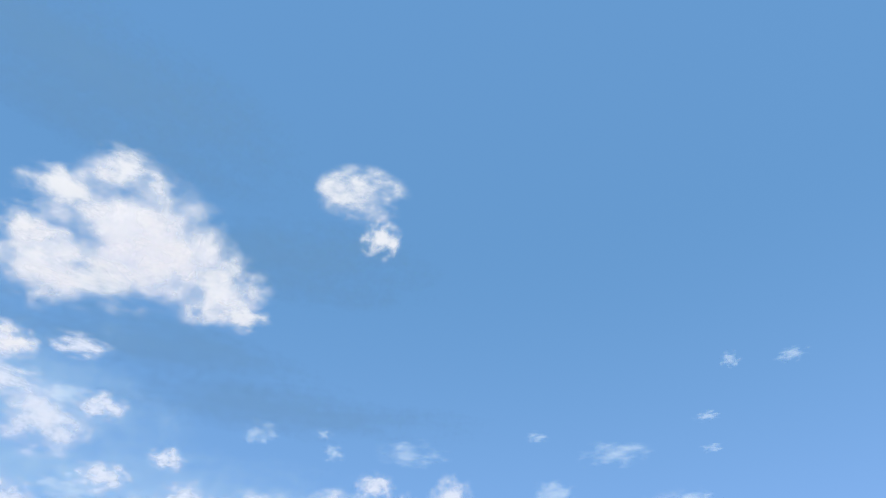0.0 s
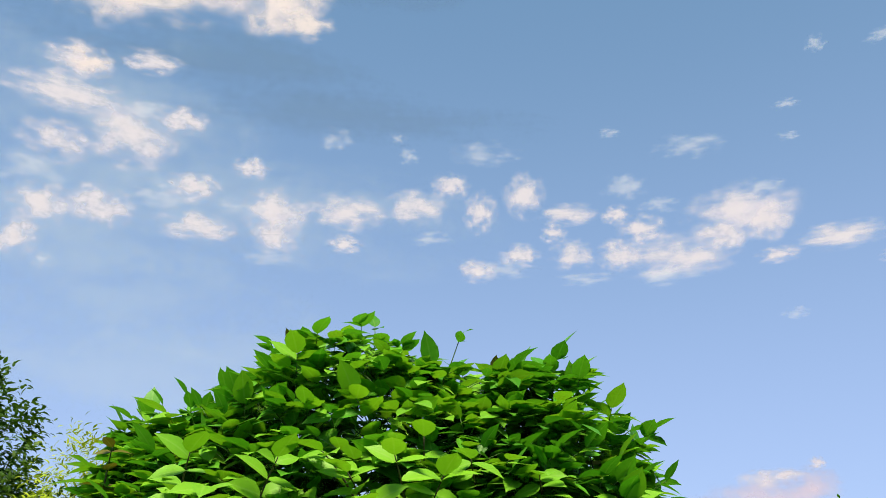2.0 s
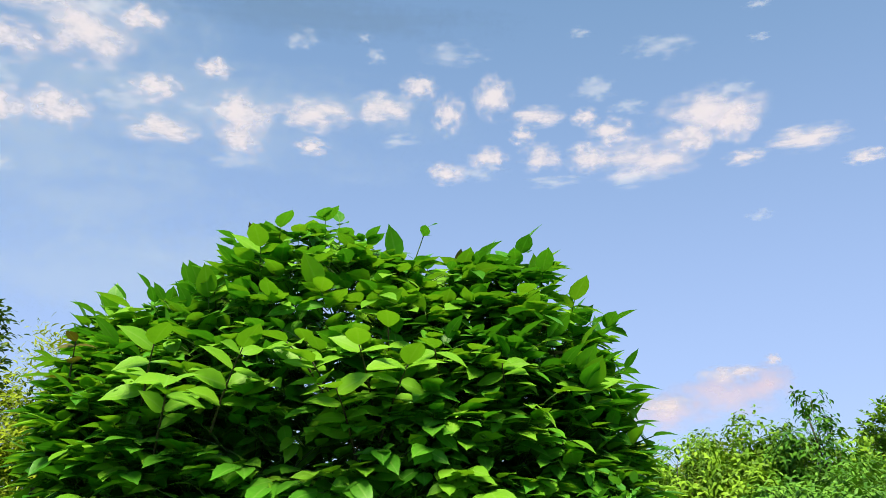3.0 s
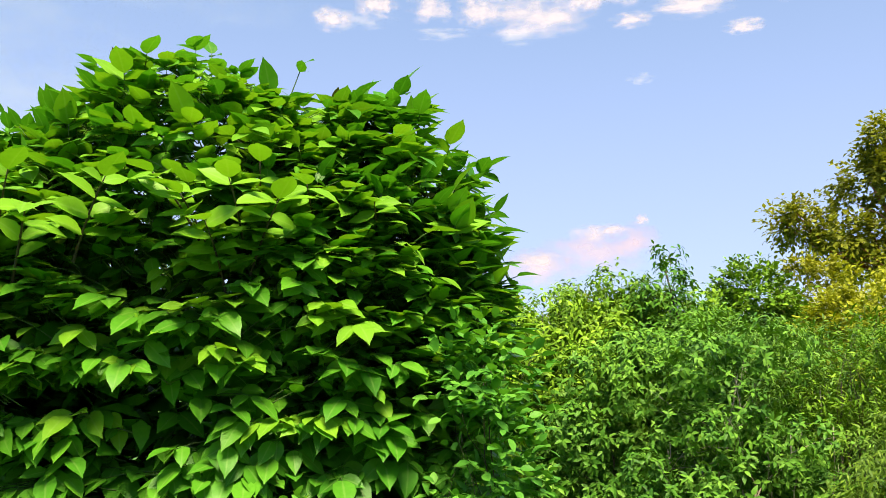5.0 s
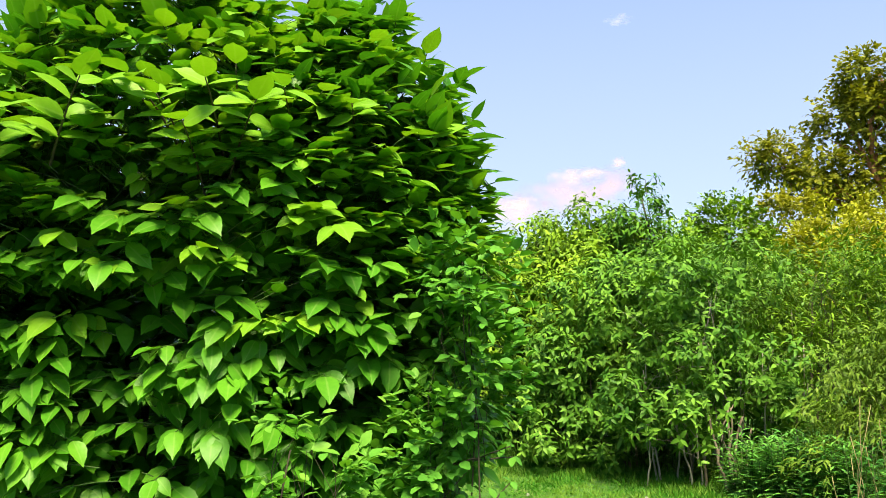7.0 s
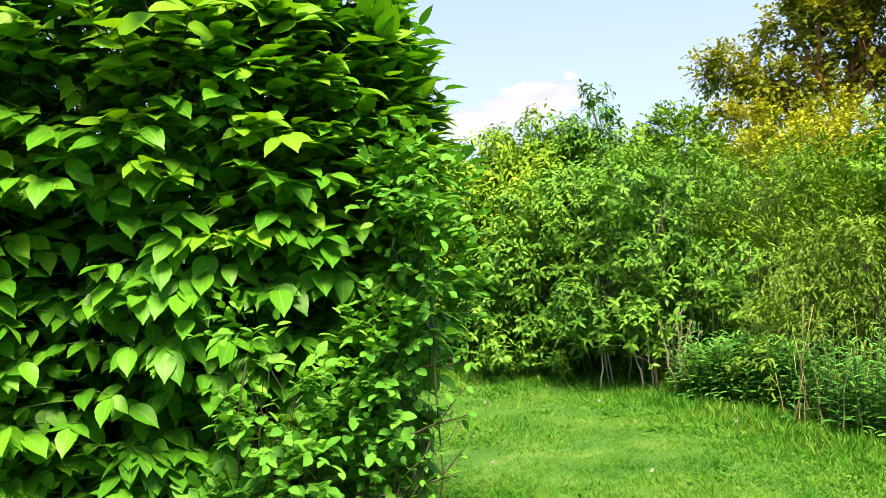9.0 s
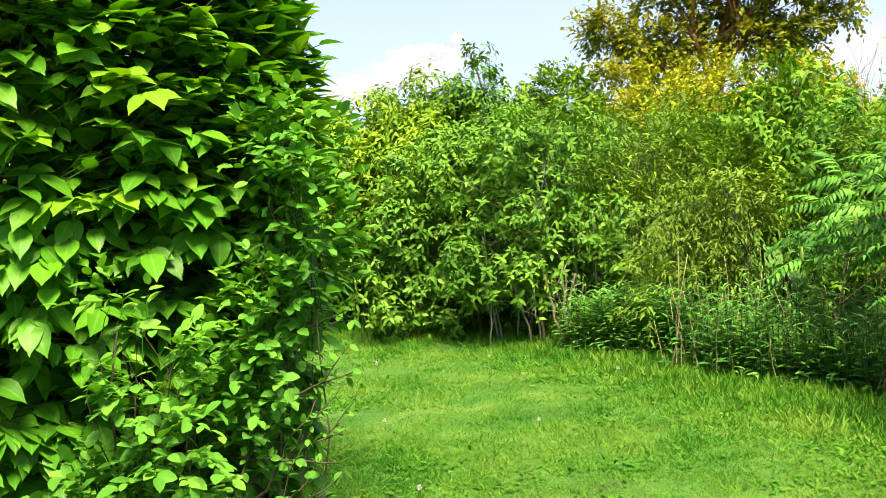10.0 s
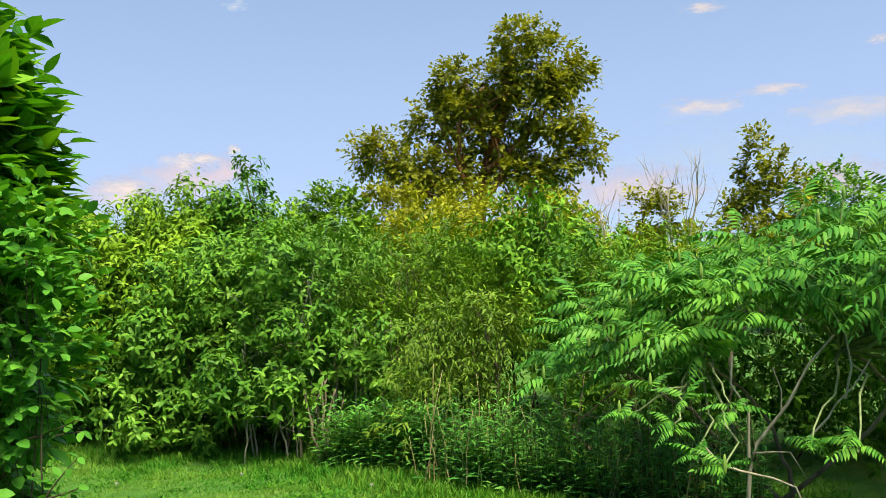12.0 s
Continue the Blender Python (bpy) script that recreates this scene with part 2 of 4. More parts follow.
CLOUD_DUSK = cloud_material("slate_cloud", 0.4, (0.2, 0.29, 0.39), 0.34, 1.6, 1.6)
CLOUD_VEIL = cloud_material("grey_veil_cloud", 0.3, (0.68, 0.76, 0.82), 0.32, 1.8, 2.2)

# ---- mesh helpers ----
rng = np.random.default_rng(7)


def unit(v):
    v = np.asarray(v, float)
    return v / np.maximum(np.linalg.norm(v, axis=-1, keepdims=True), 1e-9)


def tri_mesh(name, verts, tris, material, smooth=True, rib=None):
    """A mesh from arrays of corners and triangles; rib marks the midribs of leaves."""
    me = bpy.data.meshes.new(name)
    verts, tris = np.asarray(verts, np.float32), np.asarray(tris, np.int32)
    me.vertices.add(len(verts)); me.vertices.foreach_set("co", verts.ravel())
    me.loops.add(tris.size); me.loops.foreach_set("vertex_index", tris.ravel())
    me.polygons.add(len(tris)); me.polygons.foreach_set("loop_start", np.arange(0, tris.size, 3, dtype=np.int32))
    me.polygons.foreach_set("use_smooth", np.full(len(tris), smooth))
    me.materials.append(material)
    if rib is not None:
        me.attributes.new("rib", "FLOAT", "POINT").data.foreach_set("value", np.asarray(rib, np.float32))
    me.update(calc_edges=True)
    me.validate()
    return me


def part(name, me, parent, label="", kind="", m=None):
    ob = new(name, me)
    ob.parent = parent
    if m is not None:
        ob.matrix_basis = m
    return tagged(ob, label, kind=kind)


def blade(stations, fold=0.18, droop=0.25):
    """A leaf: half-widths at stations along its length, folded at the midrib, drooping to the tip."""
    v, f = [(0, 0, 0)], []
    for y, w in stations:
        z = -droop * y * y
        v += [(-w, y, z + fold * w), (0, y, z), (w, y, z + fold * w)]
    v.append((0, 1, -droop))
    tip, k = len(v) - 1, len(stations)
    f += [(0, 2, 1), (0, 3, 2)]
    for i in range(k - 1):
        a, b = 1 + 3 * i, 4 + 3 * i
        f += [(a, a + 1, b + 1), (a, b + 1, b), (a + 1, a + 2, b + 2), (a + 1, b + 2, b + 1)]
    a = 1 + 3 * (k - 1)
    f += [(a, a + 1, tip), (a + 1, a + 2, tip)]
    return np.array(v, float), np.array(f)


ROUND = blade([(0.2, 0.24), (0.55, 0.3), (0.85, 0.16)], 0.25, 0.15)


def small_blade(w, y):
    """A plain rounded leaf of four facets, arching to its tip."""
    return (np.array([(0, 0, 0), (-w, y * 0.75, -0.01), (w, y * 0.75, 0.05), (-w * 0.8, y * 1.6, -0.1), (w * 0.8, y * 1.6, -0.04), (0, 1, -0.28)], float),
            np.array([(0, 2, 1), (1, 2, 4), (1, 4, 3), (3, 4, 5)]))


ELLIPTIC = small_blade(0.2, 0.42)
SLIM = small_blade(0.11, 0.4)
ARCHED = blade([(0.3, 0.19), (0.68, 0.15)], 0.25, 0.28)
LANCE = blade([(0.15, 0.1), (0.5, 0.13), (0.82, 0.06)], 0.25, 0.35)
LEAFLET = blade([(0.2, 0.12), (0.6, 0.125)], 0.25, 0.35)
DIAMOND = (np.array([(0, 0, 0), (-0.32, 0.5, 0.05), (0.32, 0.5, 0.05), (0, 1, -0.15)], float), np.array([(0, 2, 1), (1, 2, 3)]))


def leaves(shape, p, d, up, size, wide=1.0):
    """Many leaves of one shape: their feet, directions, upper sides and lengths."""
    tv, tf = shape
    p, y = np.asarray(p, float), unit(d)
    x = unit(np.cross(y, up))
    z = np.cross(x, y)
    s = np.asarray(size, float).reshape(-1, 1, 1) * np.ones((len(p), 1, 1))
    v = p[:, None] + s * (tv[None, :, :1] * wide * x[:, None] + tv[None, :, 1:2] * y[:, None] + tv[None, :, 2:] * z[:, None])
    f = tf[None] + (np.arange(len(p)) * len(tv))[:, None, None]
    return v.reshape(-1, 3), f.reshape(-1, 3)


def join(*sets):
    vs, fs, n = [], [], 0
    for v, f in sets:
        vs.append(v); fs.append(np.asarray(f) + n); n += len(v)
    return np.concatenate(vs), np.concatenate(fs)


def tube(points, radii, sides=6):
    """A tapered round branch along points."""
    pts = np.asarray(points, float)
    t = unit(np.gradient(pts, axis=0))
    ref = np.where(np.abs(t[:, 2:]) > 0.9, [[1.0, 0, 0]], [[0, 0, 1.0]])
    u = unit(np.cross(t, ref)); w = np.cross(t, u)
    a = np.linspace(0, 2 * np.pi, sides, endpoint=False)
    ring = np.cos(a)[None, :, None] * u[:, None] + np.sin(a)[None, :, None] * w[:, None]
    v = pts[:, None] + np.asarray(radii, float).reshape(-1, 1, 1) * ring
    f, k = [], sides
    for i in range(len(pts) - 1):
        for j in range(k):
            a0, b0, a1, b1 = i * k + j, i * k + (j + 1) % k, (i + 1) * k + j, (i + 1) * k + (j + 1) % k
            f += [(a0, b0, b1), (a0, b1, a1)]
    n = len(pts) * k
    v = np.concatenate([v.reshape(-1, 3), pts[-1:]])
    f += [(n - k + j, n - k + (j + 1) % k, n) for j in range(k)]
    return v, np.array(f)


def bough(a, b, r0, r1, bend=0.12, n=6, sides=6):
    """A branch from a to b with an uneven bow."""
    a, b = np.array(a, float), np.array(b, float)
    s = np.linspace(0, 1, n)[:, None]
    far = np.linalg.norm(b - a)
    off = rng.normal(0, bend * far, 3) * [1, 1, 0.5]
    pts = a + (b - a) * s + off * np.sin(np.pi * s) + rng.normal(0, 0.018 * far, (n, 3)) * np.sin(np.pi * s)
    return tube(pts, np.linspace(r0, r1, n), sides), pts


def polar(az, dist, z=0.0):
    """A place seen from the path: degrees to the right of +y, metres away."""
    return np.array([math.sin(radians(az)) * dist, math.cos(radians(az)) * dist, z])


def lumpy(d, seed, amount=0.28, freq=2.2):
    """Uneven reach of a crown in the directions d."""
    return np.array([1 + amount * noise.noise(Vector((x * freq + seed, y * freq - seed, z * freq))) for x, y, z in d])


def root(name, at, label, category, group="", kind=""):
    own = sum((k + 3) * ord(c) for k, c in enumerate(label)) + int(100 * abs(at[0]) + 1000 * abs(at[1]))
    rng.bit_generator.state = np.random.default_rng(own).bit_generator.state      # each thing has its own chance
    ob = new(name)
    ob.location = at
    ob.empty_display_size = 0.2
    return tagged(ob, label, category, group, kind)


def twigs_in(lobes, per_area, inner=0.45, seed=0.0, lump=0.28):
    """Twig feet and outward directions through the shells of ellipsoid lobes (centre, radii)."""
    ps, ds = [], []
    for i, (c, r) in enumerate(lobes):
        c, r = np.array(c, float), np.array(r, float)
        n = max(6, int(per_area * 4 * math.pi * ((r[0] * r[1]) ** 1.6 / 3 + (r[0] * r[2]) ** 1.6 / 3 + (r[1] * r[2]) ** 1.6 / 3) ** (1 / 1.6)))
        heads = max(6, n // 20)
        hd = unit(rng.normal(0, 1, (heads, 3)))
        pick = rng.integers(0, heads, n)
        loose = rng.random(n) < 0.3
        d = unit(np.where(loose[:, None], rng.normal(0, 1, (n, 3)), hd[pick] + rng.normal(0, 0.5 / math.sqrt(heads) + 0.05, (n, 3))))
        clump = (0.64 + 0.36 * rng.random(heads))[pick] + rng.normal(0, 0.045, n)
        reach = np.where(loose, inner + (0.84 - inner) * rng.random(n) ** 0.7, clump) * lumpy(d, seed + 3.1 * i, lump)
        ps.append(c + d * r * reach[:, None]); ds.append(unit(d / r))
    return np.concatenate(ps), np.concatenate(ds)


def sprays(p, d, shape, leaf, per_twig, twig, droop=0.25, lift=0.25, spread=0.9, wide=1.0, twig_r=0.0):
    """Leaves set alternately along short twigs that start at p and run towards d."""
    n = len(p)
    d = unit(d + np.array([0, 0, lift]) + rng.normal(0, 0.35, (n, 3)))
    side = unit(np.cross(d, rng.normal(0, 1, (n, 3)) * 0.3 + [0, 0, 1]))
    out = []
    lens = twig * (0.6 + 0.8 * rng.random(n))
    for k in range(per_twig):
        s = (k + 0.4 * rng.random(n)) / max(per_twig - 0.6, 1)
        foot = p + d * (lens * s)[:, None] - np.array([0, 0, 1.0]) * (droop * lens * s * s)[:, None]
        sign = (1 if k % 2 else -1) if k < per_twig - 1 else 0
        way = unit(d + side * sign * spread + rng.normal(0, 0.3, (n, 3)) - [0, 0, droop * 1.2])
        up = unit(np.array([0, 0, 1.0]) + d * 0.4 + rng.normal(0, 0.35, (n, 3)))
        out.append(leaves(shape, foot, way, up, leaf * (0.65 + 0.6 * rng.random(n)), wide))
    if twig_r:
        q = np.stack([p - d * lens[:, None] * 0.3, p + d * lens[:, None] * 0.9 - np.array([0, 0, 1.0]) * (droop * lens * 0.8)[:, None]], 1)
        x = side * twig_r
        v = np.concatenate([q[:, 0] - x, q[:, 0] + x, q[:, 1]], 1).reshape(-1, 3)
        out.append((v, np.arange(3 * n).reshape(-1, 3)))
    return join(*out)


def whorls(p, d, shape, leaf, per_twig, twig, droop=0.25, lift=0.25, wide=1.0, twig_r=0.0):
    """Rosettes of arching leaves round the tips of short twigs."""
    n = len(p)
    d = unit(d + np.array([0, 0, 0.2 + 0.7 * lift]) + rng.normal(0, 0.3, (n, 3)))
    u = unit(np.cross(d, rng.normal(0, 1, (n, 3))))
    w = np.cross(d, u)
    lens = twig * (0.5 + 0.7 * rng.random(n))
    whole = leaf * (0.7 + 0.55 * rng.random(n))
    out = []
    for k in range(per_twig):
        a = 2.4 * k + 0.5 * rng.random(n)
        s = 0.55 + 0.45 * k / per_twig
        way = unit(d * (0.25 + 0.5 * k / per_twig) + u * np.cos(a)[:, None] + w * np.sin(a)[:, None] + rng.normal(0, 0.16, (n, 3)) - [0, 0, 0.3 + droop])
        up = unit(d + [0, 0, 0.8] + rng.normal(0, 0.2, (n, 3)))
        out.append(leaves(shape, p + d * (lens * s)[:, None], way, up, whole * (1.1 - 0.35 * k / per_twig), wide))
    if twig_r:
        x = u * twig_r
        v = np.concatenate([p - d * lens[:, None] * 0.4 - x, p - d * lens[:, None] * 0.4 + x, p + d * lens[:, None]], 1).reshape(-1, 3)
        out.append((v, np.arange(3 * n).reshape(-1, 3)))
    return join(*out)


def clumped(lobes, n=9, k=0.4):
    """Break the lobes of a crown into rounded clumps with hollows between them."""
    out = []
    for c, r in lobes:
        c, r = np.array(c, float), np.array(r, float)
        out.append((c, r * 0.7))
        for i in range(n):
            d = unit(rng.normal(0, 1, 3) + [0, 0, 0.25])
            size = float(np.mean(r)) * k * rng.uniform(0.7, 1.25)
            out.append((c + d * (r - 0.55 * size), (size, size, size * 0.8)))
    return out


def plant(name, label, category, base, lobes, leaf_mat, shape, leaf, density, per_twig=5, twig=0.16, stems=4, stem_r=0.015,
          bark=BARK_DARK, droop=0.25, lift=0.25, inner=0.45, wide=1.0, group="", lump=0.28, spread=0.9, foot=0.12, habit="whorl", gather=0.85):
    """A shrub or tree: stems from its base into the lobes of its crown, boughs inside, and a crown of leafy twigs.
    lobes: centre and radii, from the base."""
    ob = root(name, base, label, category, group)
    crown = lobes
    if name not in ("small_leaved_shrub", "small_tree", "dark_sapling"):
        crown, density, lump = clumped(lobes, 12, 0.34), density * 0.55, 0.2
    p, d = twigs_in(crown, density, inner, float(rng.random() * 50), lump)
    keep = p[:, 2] > 0.03
    p, d = p[keep], d[keep]
    if habit == "whorl":
        v, f = whorls(p, d, shape, leaf, per_twig, twig, droop, lift, wide, 0.0022)
    else:
        v, f = sprays(p, d, shape, leaf, per_twig, twig, droop, lift, spread, wide, 0.0022)
    part("crown", tri_mesh("crown", v, f, leaf_mat), ob, kind="stuff")
    for s in range(stems):
        c, r = lobes[s % len(lobes)]
        c, r = np.array(c, float), np.array(r, float)
        top = c + rng.normal(0, 0.3, 3) * r
        b = np.array([*(rng.normal(0, foot, 2) + gather * top[:2] if stems > 1 else (0, 0)), -0.05])
        stem, pts = bough(b, top, stem_r, stem_r * 0.45, 0.04, 8)
        pieces = [stem]
        for k in range(4):
            start = pts[3 + k]
            end = c + unit(rng.normal(0, 1, 3) + [0, 0, 0.4]) * r * 0.85
            pieces.append(bough(start, end, stem_r * 0.4, stem_r * 0.1, 0.08, 5, 5)[0])
        part("trunk" if category == "tree" and stems == 1 else "stem", tri_mesh("stem", *join(*pieces), bark), ob)
    return ob


# ---- ground ----
def ground_height(x, y):
    """A nearly level lawn with slow swells."""
    return 0.03 * np.sin(0.7 * x + 0.4) * np.sin(0.55 * y) * np.clip(np.hypot(x, y) / 3, 0, 1)


def build_ground():
    r = np.concatenate([[0], np.geomspace(0.4, 3500, 70)])
    a = np.linspace(0, 2 * np.pi, 96, endpoint=False)
    x, y = r[1:, None] * np.sin(a), r[1:, None] * np.cos(a)
    z = ground_height(x, y) * np.exp(-np.hypot(x, y) / 40)
    v = np.concatenate([[[0, 0, 0]], np.stack([x, y, z], -1).reshape(-1, 3)])
    k, f = len(a), [(0, 1 + (j + 1) % len(a), 1 + j) for j in range(len(a))]
    for i in range(len(r) - 2):
        for j in range(k):
            a0, b0, a1, b1 = 1 + i * k + j, 1 + i * k + (j + 1) % k, 1 + (i + 1) * k + j, 1 + (i + 1) * k + (j + 1) % k
            f += [(a0, b0, b1), (a0, b1, a1)]
    ob = new("ground", tri_mesh("ground", v, f, GROUND))
    tagged(ob, "green lawn ground with pale dry patches reaching the horizon", "ground", kind="structure")


build_ground()


EDGE = np.array([(0.6, 10.6), (1.25, 9.1), (2.0, 7.65), (2.55, 7.5), (3.0, 6.5), (3.2, 5.4), (3.45, 4.5), (3.7, 3.35), (3.95, 2.2)])


def edge_gap(p):
    """How far each place of the lawn is from the foot of the thicket."""
    best = np.full(len(p), 1e9)
    for a, b in zip(EDGE[:-1], EDGE[1:]):
        s = np.clip(((p - a) @ (b - a)) / ((b - a) @ (b - a)), 0, 1)
        best = np.minimum(best, np.linalg.norm(p - a - s[:, None] * (b - a), axis=1))
    return best


def build_grass():
    blades = (np.array([(-0.04, 0, 0), (0.04, 0, 0), (-0.03, 0.5, -0.06), (0.03, 0.5, -0.06), (0, 1, -0.3)]), np.array([(0, 1, 3), (0, 3, 2), (2, 3, 4)]))
    plain_blade = (np.array([(-0.045, 0, 0), (0.045, 0, 0), (0, 1, -0.3)]), np.array([(0, 1, 2)]))
    tufts, per = 50000, 8
    az = np.radians(np.where(rng.random(tufts) < 0.94, rng.uniform(-6, 57, tufts), rng.normal(20, 60, tufts)))
    dist = 2.7 * (13.0 / 2.7) ** rng.random(tufts)
    c = np.stack([np.sin(az) * dist, np.cos(az) * dist], -1)
    patch = np.array([noise.noise(Vector((x * 1.1, y * 1.1, 3.0))) + 0.6 * noise.noise(Vector((x * 4.5, y * 4.5, 9.0))) for x, y in c])
    rough = np.clip(1.25 - edge_gap(c) / 1.1, 0, 1)                # left longer near the thicket
    tall = (0.011 + 0.01 * rng.random(tufts)) * (1 + 0.8 * np.clip(patch, -0.6, 1)) * (1 + 0.06 * dist) * (1 + 1.8 * rough ** 2)
    p = np.repeat(c, per, 0) + rng.normal(0, 1, (tufts * per, 2)) * np.repeat(0.01 + 0.003 * dist, per)[:, None]
    n = len(p)
    p = np.column_stack([p, ground_height(p[:, 0], p[:, 1])])
    lean = np.repeat(rng.normal(0, 0.5, (tufts, 3)) * [1, 1, 0], per, 0)
    v, f = leaves(plain_blade, p, lean + rng.normal(0, 0.75, (n, 3)) * [1, 1, 0.3] + [0, 0, 1.0], rng.normal(0, 1, (n, 3)), np.repeat(tall, per) * rng.uniform(0.6, 1.3, n), 2.6)
    tagged(new("lawn_grass", tri_mesh("lawn_grass", v, f, GRASS)), "short mown bright green lawn grass in uneven tufts", "grass", kind="stuff")
    # rosettes of broad-leaved weeds
    m = 8000
    centre = np.column_stack([rng.uniform(0.0, 4.0, 80), rng.uniform(2.6, 8.5, 80)])
    wide = np.column_stack([rng.uniform(0.06, 0.24, 80), rng.uniform(0.04, 0.12, 80)])
    q = np.repeat(centre, 100, 0) + rng.normal(0, 1, (m, 2)) * np.repeat(wide, 100, 0)
    q = np.column_stack([q, ground_height(q[:, 0], q[:, 1]) + 0.01])
    v, f = leaves(ELLIPTIC, q, rng.normal(0, 1, (m, 3)) * [1, 1, 0.2] + [0, 0, 0.25], np.tile([0, 0, 1.0], (m, 1)), 0.02 + 0.028 * rng.random(m))
    tagged(new("lawn_weeds", tri_mesh("lawn_weeds", v, f, GRASS_TALL)), "dark clover and plantain patches in the lawn", "weeds", kind="stuff")
    # taller fringe along the edge of the thicket, its shade put into the blade colour
    edge, n = EDGE, 30000
    s = rng.random(n) * (len(edge) - 1.001)
    i = s.astype(int)
    q = edge[i] + (edge[i + 1] - edge[i]) * (s - i)[:, None] + np.abs(rng.normal(0, 0.22, (n, 1))) * [[0.8, 0.35]] - 0.7 * rng.random((n, 1)) ** 2 * [[0.8, 0.35]]
    q = np.column_stack([q, ground_height(q[:, 0], q[:, 1])])
    v, f = leaves(blades, q, rng.normal(0, 0.35, (n, 3)) + [0, 0, 1.0], rng.normal(0, 1, (n, 3)), 0.04 + 0.065 * rng.random(n) ** 2, 1.0)
    tagged(new("tall_grass", tri_mesh("tall_grass", v, f, GRASS_TALL)), "longer uncut grass fringe below the thicket", "grass", kind="stuff")


build_grass()


# ---- the large bush with broad pointed leaves ----
BUSH_AT = np.array([-0.65, 3.72, 0.0])
TOP_X = (-2.2, -1.87, -1.53, -1.3, -1.08, -0.92, -0.72, -0.61, -0.46, -0.33, -0.21, -0.08, 0.04, 0.12, 0.2, 0.28, 0.38, 0.48, 0.64)
TOP_Z = (2.1, 2.44, 2.5, 2.57, 2.74, 2.87, 2.95, 2.9, 2.81, 2.73, 2.62, 2.74, 2.67, 2.7, 2.56, 2.45, 2.38, 2.28, 2.1)
UP = np.array([0, 0, 1.0])


def bush_skin(a, v):
    """The bush's surface: angle round it (0 faces the lawn) and share of its height; place from its foot, and the way out."""
    wx = np.interp(v, (0, 0.3, 0.6, 0.75, 0.9, 1), (0.8, 0.92, 1.0, 0.99, 0.95, 0.88))
    wy = np.interp(v, (0, 0.3, 0.5, 0.62, 0.72, 0.82, 0.92, 1), (0.8, 0.88, 0.95, 0.98, 0.92, 0.77, 0.5, 0.1))
    sx, sy = (math.copysign(abs(q) ** 0.75, q) for q in (math.sin(a), math.cos(a)))
    x = 1.2 * wx * sx
    p = np.array([x, -0.84 * wy * sy, v * np.interp(x + BUSH_AT[0], TOP_X, TOP_Z)])
    steep = min(1.0, max(0.0, (v - 0.62) / 0.38))
    n = unit(np.array([sx * 0.9, -sy * (1.1 - 0.6 * steep), 1.1 * steep]))
    return p + n * 0.07 * noise.noise(Vector((2.6 * p[0], 2.6 * p[1], 2.6 * p[2]))), n


def leafy_shoot(rows, line, pairs, leaf, hang, out, erect, tone=0):
    """Opposite pairs of leaves along a shoot, and one at its tip: adds (foot, way, upper side, length, tone)."""
    for k in range(pairs):
        s = 0.3 + 0.62 * k / max(pairs - 1, 1)
        foot = np.array([np.interp(s, np.linspace(0, 1, len(line)), line[:, i]) for i in range(3)])
        d = unit(np.array([np.interp(min(1, s + 0.1), np.linspace(0, 1, len(line)), line[:, i]) for i in range(3)]) - foot)
        side = unit(np.cross(d, UP + 0.02))
        if erect and k % 2:
            side = unit(np.cross(d, side) + rng.normal(0, 0.2, 3))
        for sign in (-1, 1):
            if rng.random() < 0.08:
                continue
            if erect:
                way = sign * side * 0.95 + d * rng.uniform(0.15, 0.6) + rng.normal(0, 0.14, 3) - UP * 0.1
                face = d * 0.5 + UP * 0.6 + out * rng.uniform(0, 0.6) + rng.normal(0, 0.25, 3)
            else:
                way = sign * side * rng.uniform(0.6, 1.0) + d * rng.uniform(0.1, 0.85) - UP * (0.12 + 0.8 * hang) + rng.normal(0, 0.2, 3)
                face = UP * (1 - 0.5 * hang) + out * (rng.uniform(0.0, 0.45) + 0.6 * hang + (0.6 if tone == 1 else 0.0)) + rng.normal(0, 0.22, 3)
            rows.append((foot, way, face, leaf * rng.uniform(0.75, 1.12) * (1.0 - (0.3 * s if erect else 0.1 * s)), tone))
    d = unit(line[-1] - line[-2])
    rows.append((line[-1], d - UP * (0.2 + 0.6 * hang) * (0 if erect else 1) + rng.normal(0, 0.45 if erect else 0.15, 3), UP + (out * hang if not erect else -d * 0.3) + rng.normal(0, 0.15, 3),
                 leaf * (0.75 if erect else 1.05), tone))


def arch(foot, out, length, rise, fall, n=6):
    """A shoot that leaves its foot along out, rises and bends over."""
    s = np.linspace(0, 1, n)[:, None]
    sway = rng.normal(0, 0.05 * length, 3)
    return foot + out * length * s + UP * length * (rise * s - fall * s * s) + sway * s * s


